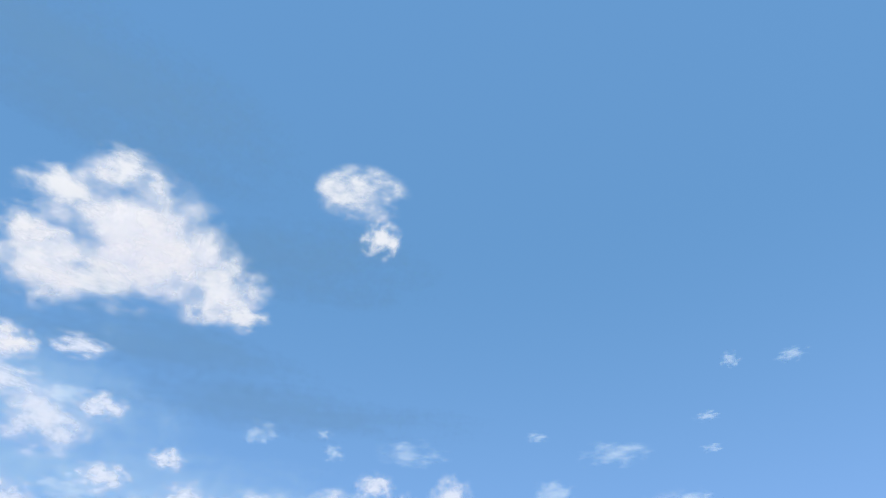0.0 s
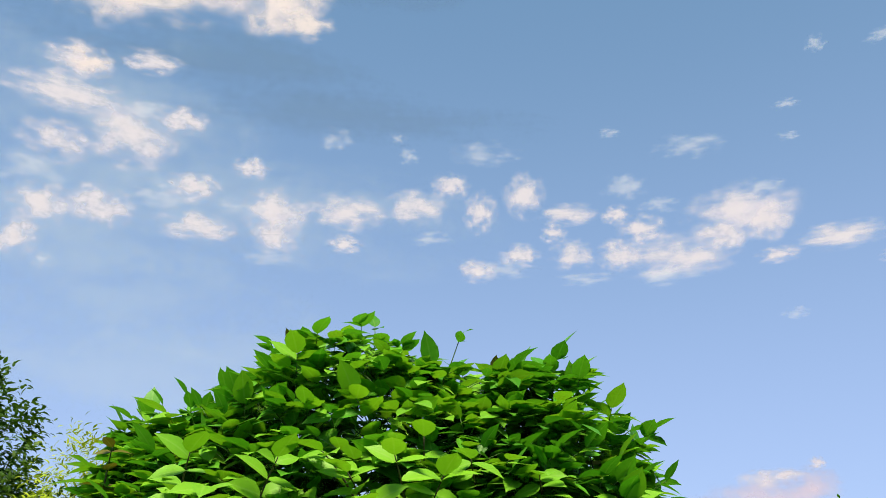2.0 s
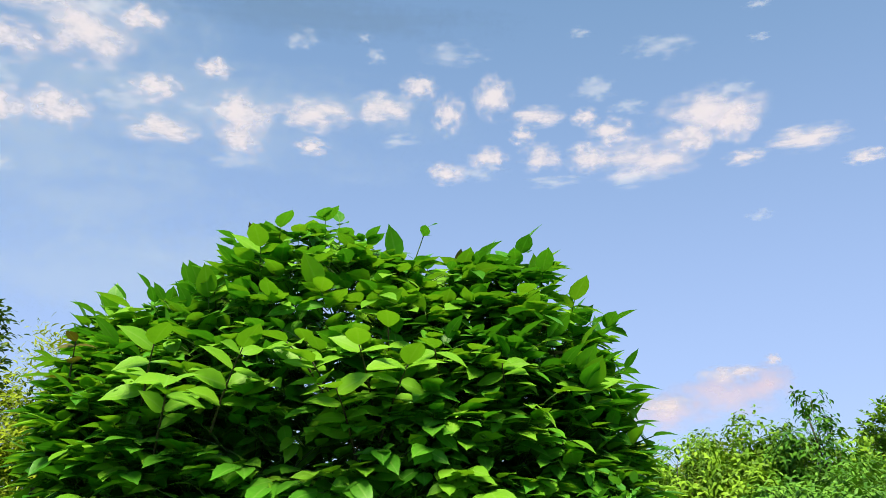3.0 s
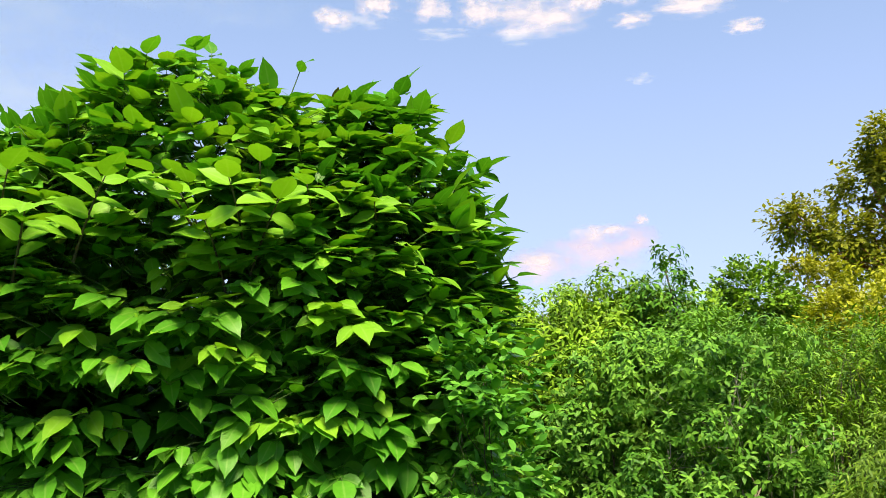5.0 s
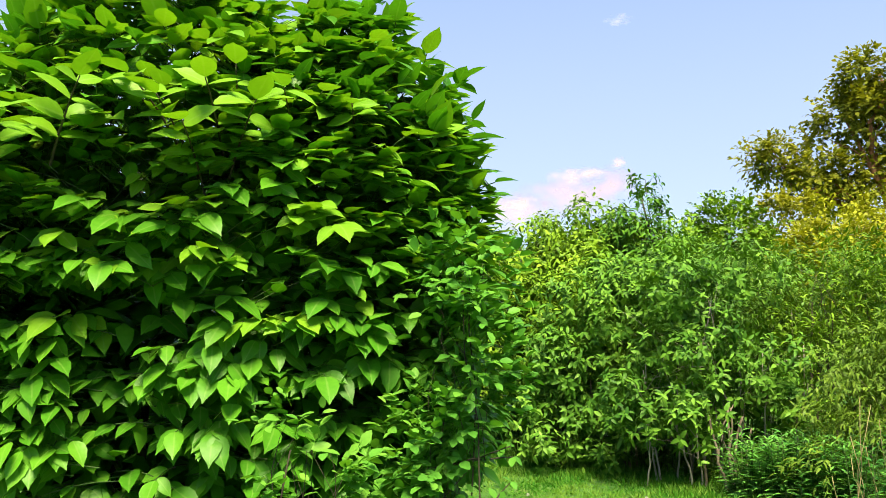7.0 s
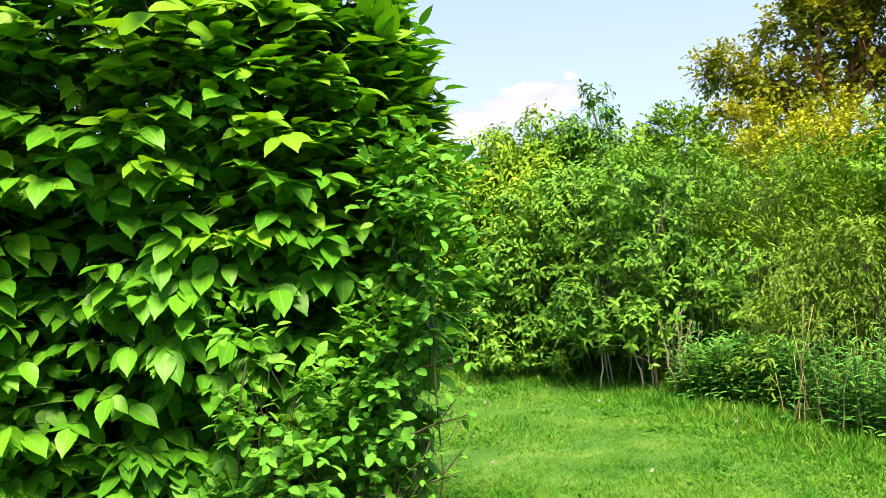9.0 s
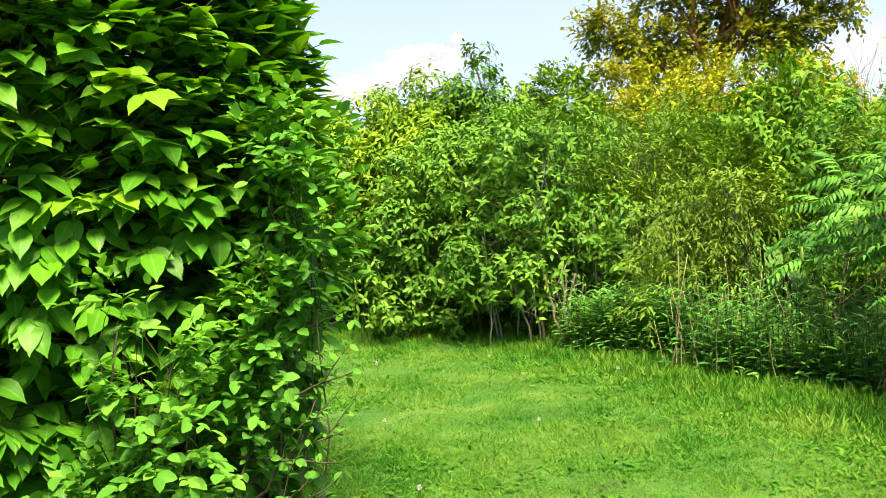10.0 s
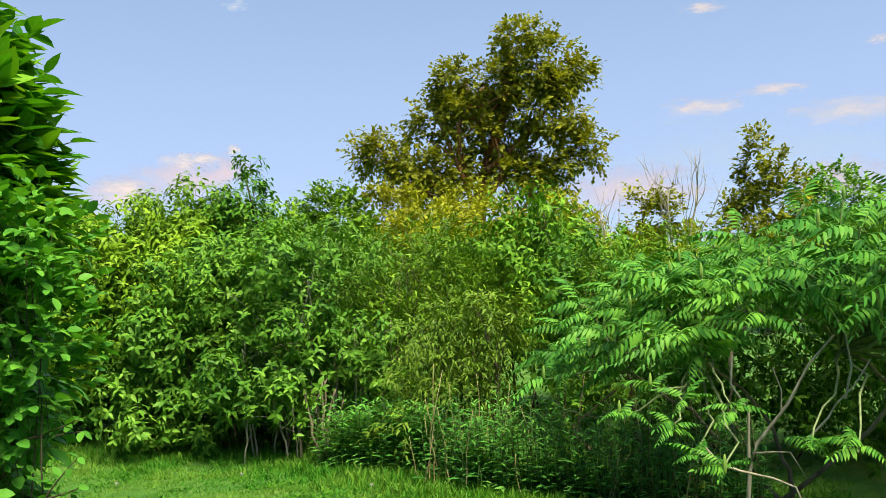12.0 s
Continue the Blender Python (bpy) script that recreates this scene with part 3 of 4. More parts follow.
def build_bush():
    ob = root("leafy_bush", BUSH_AT, "large dense bush of broad bright green pointed leaves on the lawn", "bush")
    rows, twigs = [], []
    made = 0
    while made < 3900:       # the leafy face, in loose drooping shelves with dark hollows between them
        a = rng.normal(0, 0.85) if rng.random() < 0.74 else rng.uniform(-math.pi, math.pi)
        v = rng.uniform(0.03, 0.98)
        p, n = bush_skin(a, v)
        z = p[2]
        phase = 2 * math.pi * z / 0.2 + 5 * noise.noise(Vector((1.4 * p[0], 1.4 * p[1], 0.7 * z)))
        p[2] = max(0.1, z - 0.03 * math.sin(phase))
        if noise.noise(Vector((4.0 * p[0] + 7, 4.0 * p[1], 6.5 * z))) < -0.12 - 0.8 * max(0.0, v - 0.45) + 0.12 * rng.random():
            continue
        made += 1
        turn = float(np.clip(rng.normal(0, 0.75), -1.1, 1.1))
        h = unit(np.array([n[0] * math.cos(turn) - n[1] * math.sin(turn), n[0] * math.sin(turn) + n[1] * math.cos(turn), 0]))
        up = min(1.0, max(0.0, (v - 0.42) / 0.3))
        hang = float(np.clip(rng.normal(0.14 + 0.1 * max(0.0, 1 - abs(v - 0.55) / 0.2) - 0.1 * up, 0.25), -0.2, 0.9))
        long = rng.uniform(0.2, 0.34)
        deep = rng.uniform(0.0, 0.08) if rng.random() < 0.6 else rng.uniform(0.1, 0.34)
        line = arch(p - h * (long * 0.75 + deep) - UP * 0.6 * up * long, h, long, 0.25 + 0.7 * up, 0.3)
        # towards the top, pale leaf colour brightens shoots in place of light
        leafy_shoot(rows, line, int(rng.integers(2, 4)), rng.uniform(0.088, 0.126), hang, n * (1 + 0.9 * up), False,
                    4 if rng.random() < 0.5 * min(1.0, max(0.0, (v - 0.48) / 0.15)) else 0)
        twigs.append(tube(line, np.linspace(0.0026, 0.0014, len(line)), 3))
    for i in range(330):     # erect shoots over the top, standing out of the outline
        a, v = rng.uniform(-math.pi, math.pi) if i % 3 else rng.normal(0, 1.0), rng.uniform(0.72, 1.0)
        p, n = bush_skin(a, v)
        if noise.noise(Vector((3.6 * p[0], 3.6 * p[1] + 3, 3.6 * p[2]))) < -0.16:
            continue
        lean = unit(n * 0.9 + UP * rng.uniform(0.0, 0.6) + rng.normal(0, 0.3, 3))
        long = rng.uniform(0.2, 0.34)
        line = arch(p - lean * long * (0.85 if i % 4 else 0.66), lean, long, 0.25, 0.35 * rng.random())
        leafy_shoot(rows, line, int(rng.integers(3, 5)), rng.uniform(0.11, 0.145), 0.0, n, i % 3 == 0, 4 if i % 3 == 1 else 0)
        twigs.append(tube(line, np.linspace(0.004, 0.0018, len(line)), 4))
    # pale young sprays that reach out of the shoulder of the bush, and reddish ones on its top
    for az, el, dist, long, tone in ((-13.5, 11.4, 2.85, 0.3, 1), (-8.6, 10.6, 2.8, 0.34, 1), (-5.6, 9.9, 2.8, 0.3, 1), (-4.2, 11.0, 2.95, 0.26, 1), (-16.6, 10.4, 2.85, 0.3, 1), (-12.0, 9.8, 2.82, 0.3, 1), (-7.0, 12.2, 2.95, 0.28, 1), (-22.0, 10.8, 2.95, 0.28, 1), (0.5, 10.5, 2.95, 0.26, 1),
                                     (-10.4, 8.6, 2.8, 0.3, 1), (-20.6, 8.8, 2.9, 0.3, 1), (-3.0, 16.0, 3.4, 0.25, 1),
                                     (1.6, 18.4, 3.6, 0.26, 2), (-1.9, 18.9, 3.62, 0.22, 2), (4.4, 14.4, 3.5, 0.24, 2), (-15.6, 20.4, 3.6, 0.2, 2), (-26.6, 13.0, 3.6, 0.2, 2)):
        tip = polar(az, dist, 1.58 + dist * math.tan(radians(el - (2.0 if tone == 2 else 0.0)))) - BUSH_AT
        out = unit(np.array([rng.normal(0, 0.35), -1.0, 0]))
        if tone == 1:
            line = arch(tip - out * long * 0.8 - UP * long * 0.62, out * 0.8, long, 1.0, 0.25, 7)
            leafy_shoot(rows, line, 4, 0.135, 0.0, out, False, 1)
        else:
            line = arch(tip - UP * long, out * 0.3 + [rng.normal(0, 0.2), 0, 0], long, 1.0, 0.05, 7)
            leafy_shoot(rows, line, 3, 0.1, 0.0, out, True, 2)
        part("shoot", tri_mesh("shoot", *tube(line, np.linspace(0.005, 0.002, 7), 6), BARK_DARK), ob)
    for i in range(10500):    # the shaded inside
        p, n = bush_skin(rng.uniform(-math.pi, math.pi), rng.uniform(0.04, 0.97))
        k = rng.uniform(0.4, 0.88)
        rows.append((p * [k, k, 0.5 + 0.5 * k], rng.normal(0, 1, 3) * [1, 1, 0.6] + n * 0.4, rng.normal(0, 0.4, 3) + UP, rng.uniform(0.12, 0.17), 3))
    foot, way, face, size, tone = (np.array(c) for c in zip(*rows))
    shapes = [blade([(0.06, 0.13), (0.23, 0.265), (0.47, 0.285), (0.72, 0.185), (0.89, 0.055)], f, w) for f, w in ((0.1, 0.1), (0.22, 0.22), (0.08, 0.32), (0.3, 0.15))]
    mid = (np.abs(shapes[0][0][:, 0]) < 1e-6).astype(float)
    sorts = [[tri_mesh("leaf", *s, m, rib=mid) for s in shapes] for m in (LEAF_BUSH, LEAF_YOUNG, LEAF_REDDISH)]
    order = np.argsort(np.where(tone == 3, 9, np.where((tone == 1) | (tone == 2), -9, foot[:, 1])))
    single, rest = order[:340], order[340:]
    labels = ("", "pale yellow-green young leaf", "dark reddish young leaf")
    for i in single:
        y = unit(way[i]); x = unit(np.cross(y, face[i]))
        m = Matrix((x, y, np.cross(x, y))).transposed().to_4x4()
        m.translation = foot[i]
        k = 1 if tone[i] == 4 else int(tone[i])
        part("leaf", sorts[k][i % 4], ob, labels[k], m=m @ Matrix.Scale(size[i], 4))
    inside, skin, pale = rest[tone[rest] == 3], rest[tone[rest] == 0], rest[tone[rest] == 4]
    sets = [leaves(shapes[k], foot[q], way[q], face[q], size[q]) for k in range(4) for q in [skin[skin % 4 == k]]]
    sets.append(leaves(ELLIPTIC, foot[inside], way[inside], face[inside], size[inside], 1.25))
    ribs = np.concatenate([np.tile(mid, len(skin)), np.zeros(len(inside) * len(ELLIPTIC[0]))])
    part("foliage", tri_mesh("foliage", *join(*sets), LEAF_BUSH, rib=ribs), ob, kind="stuff")
    sets = [leaves(shapes[k], foot[q], way[q], face[q], size[q]) for k in range(4) for q in [pale[pale % 4 == k]]]
    # upper leaves with the brighter light put into their colour
    part("young_foliage", tri_mesh("young_foliage", *join(*sets), LEAF_YOUNG, rib=np.tile(mid, len(pale))), ob, "paler leaves of the upper shoots, light from above put into their colour", kind="stuff")
    part("twig", tri_mesh("twig", *join(*twigs), STALK), ob, kind="stuff")
    for j in range(9):
        a = j * 0.7
        top = np.array([0.75 * math.sin(a), 0.5 * math.cos(a), rng.uniform(1.6, 2.3)])
        base = np.array([0.18 * math.sin(a), 0.18 * math.cos(a), -0.05])
        stem, pts = bough(base, top, 0.022, 0.008, 0.05, 8)
        more = [bough(pts[q], pts[q] + rng.normal(0, 0.12, 3) + [0, 0, 0.15], 0.007, 0.003, 0.05, 5, 5)[0] for q in (3, 4, 5, 6)]
        part("stem", tri_mesh("stem", *join(stem, *more), BARK_DARK), ob)


build_bush()

# ---- small-leaved shrub before the bush ----
def side_branches(ob, base, rows):
    """Thin, nearly bare branches reaching out to the side, each with a few round leaves."""
    for a, b in rows:
        a, b = np.array(a) - base, np.array(b) - base
        br, pts = bough(a, b, 0.006, 0.002, 0.07, 9, 5)
        fork, q = bough(pts[5], pts[5] + (b - a) * 0.35 + rng.normal(0, 0.04, 3) + [0, 0, 0.07], 0.003, 0.0015, 0.05, 5, 4)
        foot = np.concatenate([pts[3:], q[1:]]).repeat(2, 0)
        way = rng.normal(0, 0.6, (len(foot), 3)) + [0.2, -0.2, 0.15]
        tags = leaves(ROUND, foot, way, rng.normal(0, 0.4, (len(foot), 3)) + [0, 0, 1.0], 0.026 + 0.018 * rng.random(len(foot)))
        limb = part("branch", tri_mesh("branch", *join(br, fork), BARK_DARK), ob, "thin dark nearly bare branch")
        part("leaves", tri_mesh("leaves", *tags, LEAF_ROUND), limb)


SHRUB_A, SHRUB_B = np.array([-0.08, 2.72, 0.0]), np.array([0.26, 2.95, 0.0])
low = plant("small_leaved_shrub", "straggly shrub with small rounded green leaves and dark stems", "shrub", SHRUB_A,
      [((-0.02, 0, 0.86), (0.13, 0.13, 0.2)), ((0.04, 0.0, 0.66), (0.17, 0.15, 0.26)), ((-0.02, 0.05, 0.36), (0.13, 0.13, 0.26)),
       ((-0.08, -0.02, 1.06), (0.04, 0.04, 0.12)), ((-0.17, 0.02, 0.46), (0.12, 0.12, 0.2))],
      LEAF_ROUND, ROUND, 0.052, 150, 6, 0.12, 8, 0.006, BARK_DARK, lift=0.7, inner=0.25, foot=0.05, habit="along", gather=0.35)
tall = plant("small_leaved_shrub", "tall straggly shrub with small round leaves leaning on the bush", "shrub", SHRUB_B,
      [((0.15, 0, 1.5), (0.13, 0.14, 0.2)), ((0.1, 0, 1.2), (0.18, 0.16, 0.3)), ((0.0, 0, 0.9), (0.17, 0.16, 0.26)), ((-0.1, -0.05, 0.58), (0.14, 0.14, 0.24))],
      LEAF_ROUND, ROUND, 0.05, 280, 5, 0.11, 5, 0.004, BARK_DARK, lift=0.5, inner=0.25, foot=0.05, habit="along", gather=0.1)
side_branches(tall, SHRUB_B, (((0.18, 2.85, 0.68), (0.52, 2.8, 0.78)), ((0.16, 2.85, 0.45), (0.48, 2.78, 0.6)), ((0.1, 2.8, 0.3), (0.42, 2.72, 0.42)),
                              ((0.24, 2.9, 0.9), (0.54, 2.86, 0.94)), ((0.14, 2.82, 0.55), (0.44, 2.7, 0.52)), ((0.1, 2.8, 0.2), (0.34, 2.66, 0.5)), ((0.12, 2.85, 0.35), (0.4, 2.84, 0.7)), ((0.08, 2.78, 0.1), (0.3, 2.7, 0.34)), ((0.05, 2.8, 0.3), (0.24, 2.74, 0.66)), ((0.1, 2.82, 0.12), (0.38, 2.78, 0.26))))

# ---- thicket along the lawn ----
def at(az, dist):
    return polar(az, dist)


plant("dogwood_shrub", "multi-stemmed shrub with light green oval leaves and bare lower stems", "shrub", at(16.6, 8.35),
      [((0.1, 0, 1.25), (0.85, 0.8, 0.6)), ((-0.35, -0.1, 0.85), (0.5, 0.5, 0.4)), ((0.5, -0.2, 0.95), (0.6, 0.5, 0.5)), ((-0.5, -0.2, 0.5), (0.4, 0.35, 0.28)), ((0.15, -0.4, 0.5), (0.45, 0.3, 0.25)),
       ((-0.6, -0.3, 0.28), (0.35, 0.28, 0.2)), ((-0.15, -0.5, 0.25), (0.3, 0.22, 0.16)), ((0.45, -0.55, 0.28), (0.28, 0.2, 0.18))],
      LEAF_DOGWOOD, ARCHED, 0.082, 134, 6, 0.17, 14, 0.009, BARK_DARK, droop=0.08, lift=0.3, spread=1.5, wide=1.1, lump=0.4, group="thicket shrubs", foot=0.08)
light_shrub = plant("dogwood_shrub", "light green shrub with pale slender trunks at its foot", "shrub", at(22.8, 7.75),
      [((0, 0, 1.3), (0.85, 0.7, 0.65)), ((0.35, -0.3, 0.95), (0.5, 0.4, 0.4)), ((-0.4, -0.25, 0.8), (0.55, 0.4, 0.4)), ((-0.35, -0.35, 0.48), (0.35, 0.3, 0.22)), ((0.6, -0.1, 0.6), (0.35, 0.3, 0.25))],
      LEAF_DOGWOOD, ARCHED, 0.071, 134, 6, 0.17, 15, 0.009, BARK_GREY, droop=0.08, lift=0.3, spread=1.5, wide=1.1, lump=0.4, group="thicket shrubs", foot=0.06)
for az, dist, lean, tall in ((24.1, 7.12, -0.1, 0.62), (24.4, 7.16, 0.02, 0.7), (24.8, 7.15, 0.08, 0.6), (22.6, 7.3, -0.05, 0.5), (21.6, 7.45, 0.03, 0.45), (25.6, 7.25, 0.04, 0.5), (18.1, 7.9, -0.02, 0.5), (18.5, 7.95, 0.04, 0.45)):
    foot = polar(az, dist, -0.04) - polar(22.8, 7.75)
    stem, pts = bough(foot, foot + [lean, 0.12, tall], 0.014, 0.008, 0.06, 8, 7)
    fork = bough(pts[3], pts[3] + [-1.6 * lean + 0.04, 0.12, 0.7 * tall], 0.009, 0.005, 0.06, 6, 6)[0]
    part("stem", tri_mesh("stem", *join(stem, fork), BARK_TAN), light_shrub, "pale tan forked stem")
plant("dark_sapling", "leafy dark green sapling rising above the thicket", "shrub", at(19.2, 9.4),
      [((0, 0, 1.85), (0.62, 0.5, 0.55)), ((0.03, 0, 2.2), (0.36, 0.34, 0.3)), ((0.05, 0, 2.6), (0.09, 0.09, 0.28)), ((-0.2, 0, 1.5), (0.6, 0.5, 0.55))],
      LEAF_SAPLING, ELLIPTIC, 0.078, 111, 5, 0.2, 4, 0.02, BARK_DARK, lift=0.8, group="thicket shrubs")
plant("thicket_shrub", "bright yellow-green leafy shrub in the thicket", "shrub", at(15.2, 10.0),
      [((0, 0, 1.85), (1.0, 0.8, 0.8)), ((0.8, 0, 1.85), (0.8, 0.7, 0.85)), ((-0.2, -0.5, 0.9), (0.9, 0.6, 0.6))],
      LEAF_FRESH, ELLIPTIC, 0.075, 144, 5, 0.2, 6, 0.018, BARK_DARK, lift=0.6, group="thicket shrubs", foot=0.3)
plant("thicket_shrub", "yellow sunlit shrub where the lawn ends", "shrub", at(11.0, 9.0),
      [((0, 0, 1.6), (0.9, 0.7, 0.75)), ((-0.6, 0, 1.2), (0.8, 0.7, 0.8)), ((0.5, -0.3, 1.1), (0.7, 0.6, 0.7))],
      LEAF_FRESH, ELLIPTIC, 0.080, 152, 5, 0.17, 6, 0.018, BARK_DARK, lift=0.5, group="thicket shrubs", foot=0.1)
plant("thicket_shrub", "yellow-green shrub at the end of the lawn", "shrub", at(5.0, 11.2),
      [((0, 0, 1.5), (1.0, 0.8, 0.8)), ((-1.0, 0.2, 1.3), (1.0, 0.8, 0.9)), ((0.6, -0.3, 0.9), (0.8, 0.6, 0.7))],
      LEAF_SUN_LIME, ELLIPTIC, 0.075, 144, 5, 0.17, 6, 0.018, BARK_DARK, lift=0.5, group="thicket shrubs", foot=0.3)
plant("thicket_shrub", "mid-green leafy shrub beside the sapling", "shrub", at(16.0, 9.9),
      [((0, 0, 1.8), (0.85, 0.7, 0.62)), ((-0.7, 0, 1.75), (0.7, 0.6, 0.6)), ((0.95, -0.1, 1.6), (0.6, 0.6, 0.6))],
      LEAF_FRESH, ELLIPTIC, 0.075, 107, 5, 0.17, 6, 0.018, BARK_DARK, lift=0.6, inner=0.3, group="thicket shrubs", foot=0.3)
plant("willow_shrub", "feathery grey-green shrub with fine narrow leaves", "shrub", at(25.2, 8.5),
      [((0, 0, 1.5), (0.75, 0.6, 0.5)), ((0.45, 0, 1.15), (0.6, 0.5, 0.5)), ((-0.3, -0.2, 1.3), (0.5, 0.4, 0.4))],
      LEAF_WILLOW, SLIM, 0.072, 125, 6, 0.26, 6, 0.012, BARK_GREY, lift=0.3, droop=0.6, habit="along", group="thicket shrubs", foot=0.2)
plant("thicket_shrub", "green shrub with upright shoots in the thicket", "shrub", at(30.0, 8.4),
      [((0, 0, 1.35), (0.75, 0.6, 0.65)), ((0.5, 0, 1.1), (0.7, 0.6, 0.6)), ((-0.1, -0.3, 0.8), (0.8, 0.5, 0.5))],
      LEAF_FRESH, SLIM, 0.072, 135, 6, 0.28, 7, 0.012, BARK_DARK, lift=0.9, habit="along", group="thicket shrubs", foot=0.25)
plant("thicket_shrub", "tall mid-green shrub behind the sumac", "shrub", at(38.2, 9.0),
      [((0, 0, 1.7), (0.7, 0.6, 0.6)), ((0.1, 0, 1.1), (0.9, 0.7, 0.6)), ((0.9, 0.2, 1.3), (0.8, 0.7, 0.7))],
      LEAF_YELLOW, ARCHED, 0.086, 109, 5, 0.24, 6, 0.016, BARK_DARK, lift=0.6, group="thicket shrubs", foot=0.25)
plant("thicket_shrub", "yellowish green shrub beside the sumac", "shrub", at(44.0, 8.2),
      [((0, 0, 1.25), (0.9, 0.7, 0.5)), ((0.9, 0.2, 1.3), (0.9, 0.7, 0.5)), ((0, 0, 0.8), (1.0, 0.7, 0.6))],
      LEAF_FRESH, SLIM, 0.072, 120, 6, 0.26, 6, 0.016, BARK_DARK, lift=0.6, habit="along", group="thicket shrubs", foot=0.25)
plant("cedar_shrub", "brownish green juniper-like shrub with hanging sprays", "shrub", at(33.3, 6.9),
      [((0, 0, 0.7), (0.5, 0.45, 0.6)), ((0.15, 0, 1.05), (0.35, 0.35, 0.35)), ((-0.2, -0.1, 0.4), (0.5, 0.4, 0.35))],
      LEAF_CEDAR, SLIM, 0.064, 150, 7, 0.2, 5, 0.014, BARK_DARK, droop=0.7, lift=0.3, habit="along", group="thicket shrubs", foot=0.1)


# fill shrubs added as backing, shade of the thicket helped by dark leaf colour
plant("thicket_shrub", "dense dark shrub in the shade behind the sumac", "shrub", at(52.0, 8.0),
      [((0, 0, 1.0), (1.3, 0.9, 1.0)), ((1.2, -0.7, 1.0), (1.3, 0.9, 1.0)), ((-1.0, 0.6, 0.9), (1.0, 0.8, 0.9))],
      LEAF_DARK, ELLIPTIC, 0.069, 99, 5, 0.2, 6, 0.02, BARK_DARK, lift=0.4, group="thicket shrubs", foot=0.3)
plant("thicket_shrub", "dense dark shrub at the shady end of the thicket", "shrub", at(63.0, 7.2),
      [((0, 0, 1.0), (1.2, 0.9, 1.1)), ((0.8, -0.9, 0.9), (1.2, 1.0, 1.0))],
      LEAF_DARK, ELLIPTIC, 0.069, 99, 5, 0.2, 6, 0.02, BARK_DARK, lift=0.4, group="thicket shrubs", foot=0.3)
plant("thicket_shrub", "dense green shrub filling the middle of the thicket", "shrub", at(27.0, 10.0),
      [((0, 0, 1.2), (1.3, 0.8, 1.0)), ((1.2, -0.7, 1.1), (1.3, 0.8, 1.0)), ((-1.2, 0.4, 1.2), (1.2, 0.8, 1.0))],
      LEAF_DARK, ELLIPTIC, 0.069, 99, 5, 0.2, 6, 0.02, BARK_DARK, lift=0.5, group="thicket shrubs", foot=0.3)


# added low fill for the hollows, their shade deepened by dark leaves
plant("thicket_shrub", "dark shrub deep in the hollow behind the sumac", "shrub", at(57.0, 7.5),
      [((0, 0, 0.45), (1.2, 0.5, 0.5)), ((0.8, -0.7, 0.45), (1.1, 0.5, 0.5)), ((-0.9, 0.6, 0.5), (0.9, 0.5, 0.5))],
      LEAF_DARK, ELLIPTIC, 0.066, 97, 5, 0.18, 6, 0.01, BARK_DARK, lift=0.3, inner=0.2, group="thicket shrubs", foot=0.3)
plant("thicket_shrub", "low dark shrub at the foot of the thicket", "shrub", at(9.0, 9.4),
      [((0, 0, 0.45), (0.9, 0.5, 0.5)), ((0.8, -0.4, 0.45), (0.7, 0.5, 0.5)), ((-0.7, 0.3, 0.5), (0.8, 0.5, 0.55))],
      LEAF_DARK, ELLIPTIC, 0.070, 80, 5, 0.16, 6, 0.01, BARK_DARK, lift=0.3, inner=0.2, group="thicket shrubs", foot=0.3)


# added fill whose dark leaves back the shaded gaps of the light shrubs
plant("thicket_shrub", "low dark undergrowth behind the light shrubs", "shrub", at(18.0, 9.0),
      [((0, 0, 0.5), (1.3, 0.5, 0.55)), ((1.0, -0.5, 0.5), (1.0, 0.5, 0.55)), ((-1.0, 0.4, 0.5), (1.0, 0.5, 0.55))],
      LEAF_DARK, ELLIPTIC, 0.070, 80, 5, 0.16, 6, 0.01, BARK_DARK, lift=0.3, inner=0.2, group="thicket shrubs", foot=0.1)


# ---- herbs at the edge ----
def herb_patch(name, label, places, height, leaf, mat, per=16):
    ob = root(name, (*places[0][:2], 0), label, "wild herbs", kind="stuff")
    b = np.array([*places[0][:2], 0.0])
    sets, stalks = [], []
    for x, y in places:
        h = height * rng.uniform(0.6, 1.15)
        foot = np.array([x, y, 0.0]) - b
        lean = rng.normal(0, 0.12, 2)
        k = np.linspace(0.12, 1, per)
        p = foot + np.column_stack([lean[0] * k * h, lean[1] * k * h, k * h])
        a = 2.4 * np.arange(per) + rng.random() * 6
        d = np.column_stack([np.cos(a), np.sin(a), np.full(per, 0.75) - 0.4 * (1 - k)])
        sets.append(leaves(LANCE, p, d, np.tile([0, 0, 1.0], (per, 1)) + rng.normal(0, 0.2, (per, 3)), leaf * (1.1 - 0.5 * k) * rng.uniform(0.8, 1.2, per), 0.85))
        stalks.append(tube([foot, p[per // 2], p[-1]], [0.004, 0.003, 0.002], 3))
    part("leaves", tri_mesh("leaves", *join(*sets), mat), ob, kind="stuff")
    part("stalks", tri_mesh("stalks", *join(*stalks), STALK), ob, kind="stuff")
    return ob


def scatter_places(az0, az1, d0, d1, n, spread):
    return [tuple(polar(az0 + (az1 - az0) * t + rng.normal(0, 0.6), d0 + (d1 - d0) * t + abs(rng.normal(0, spread)))[:2]) for t in rng.random(n)]


herb_patch("tall_herbs", "clump of upright blue-green herbs with narrow leaves", scatter_places(25.2, 31.5, 6.75, 6.3, 130, 0.2), 0.47, 0.12, LEAF_HERB, 22)
herb_patch("tall_herbs", "dark green tall weeds under the sumac edge", scatter_places(32, 52, 5.95, 4.85, 300, 0.3), 0.56, 0.1, LEAF_HERB)


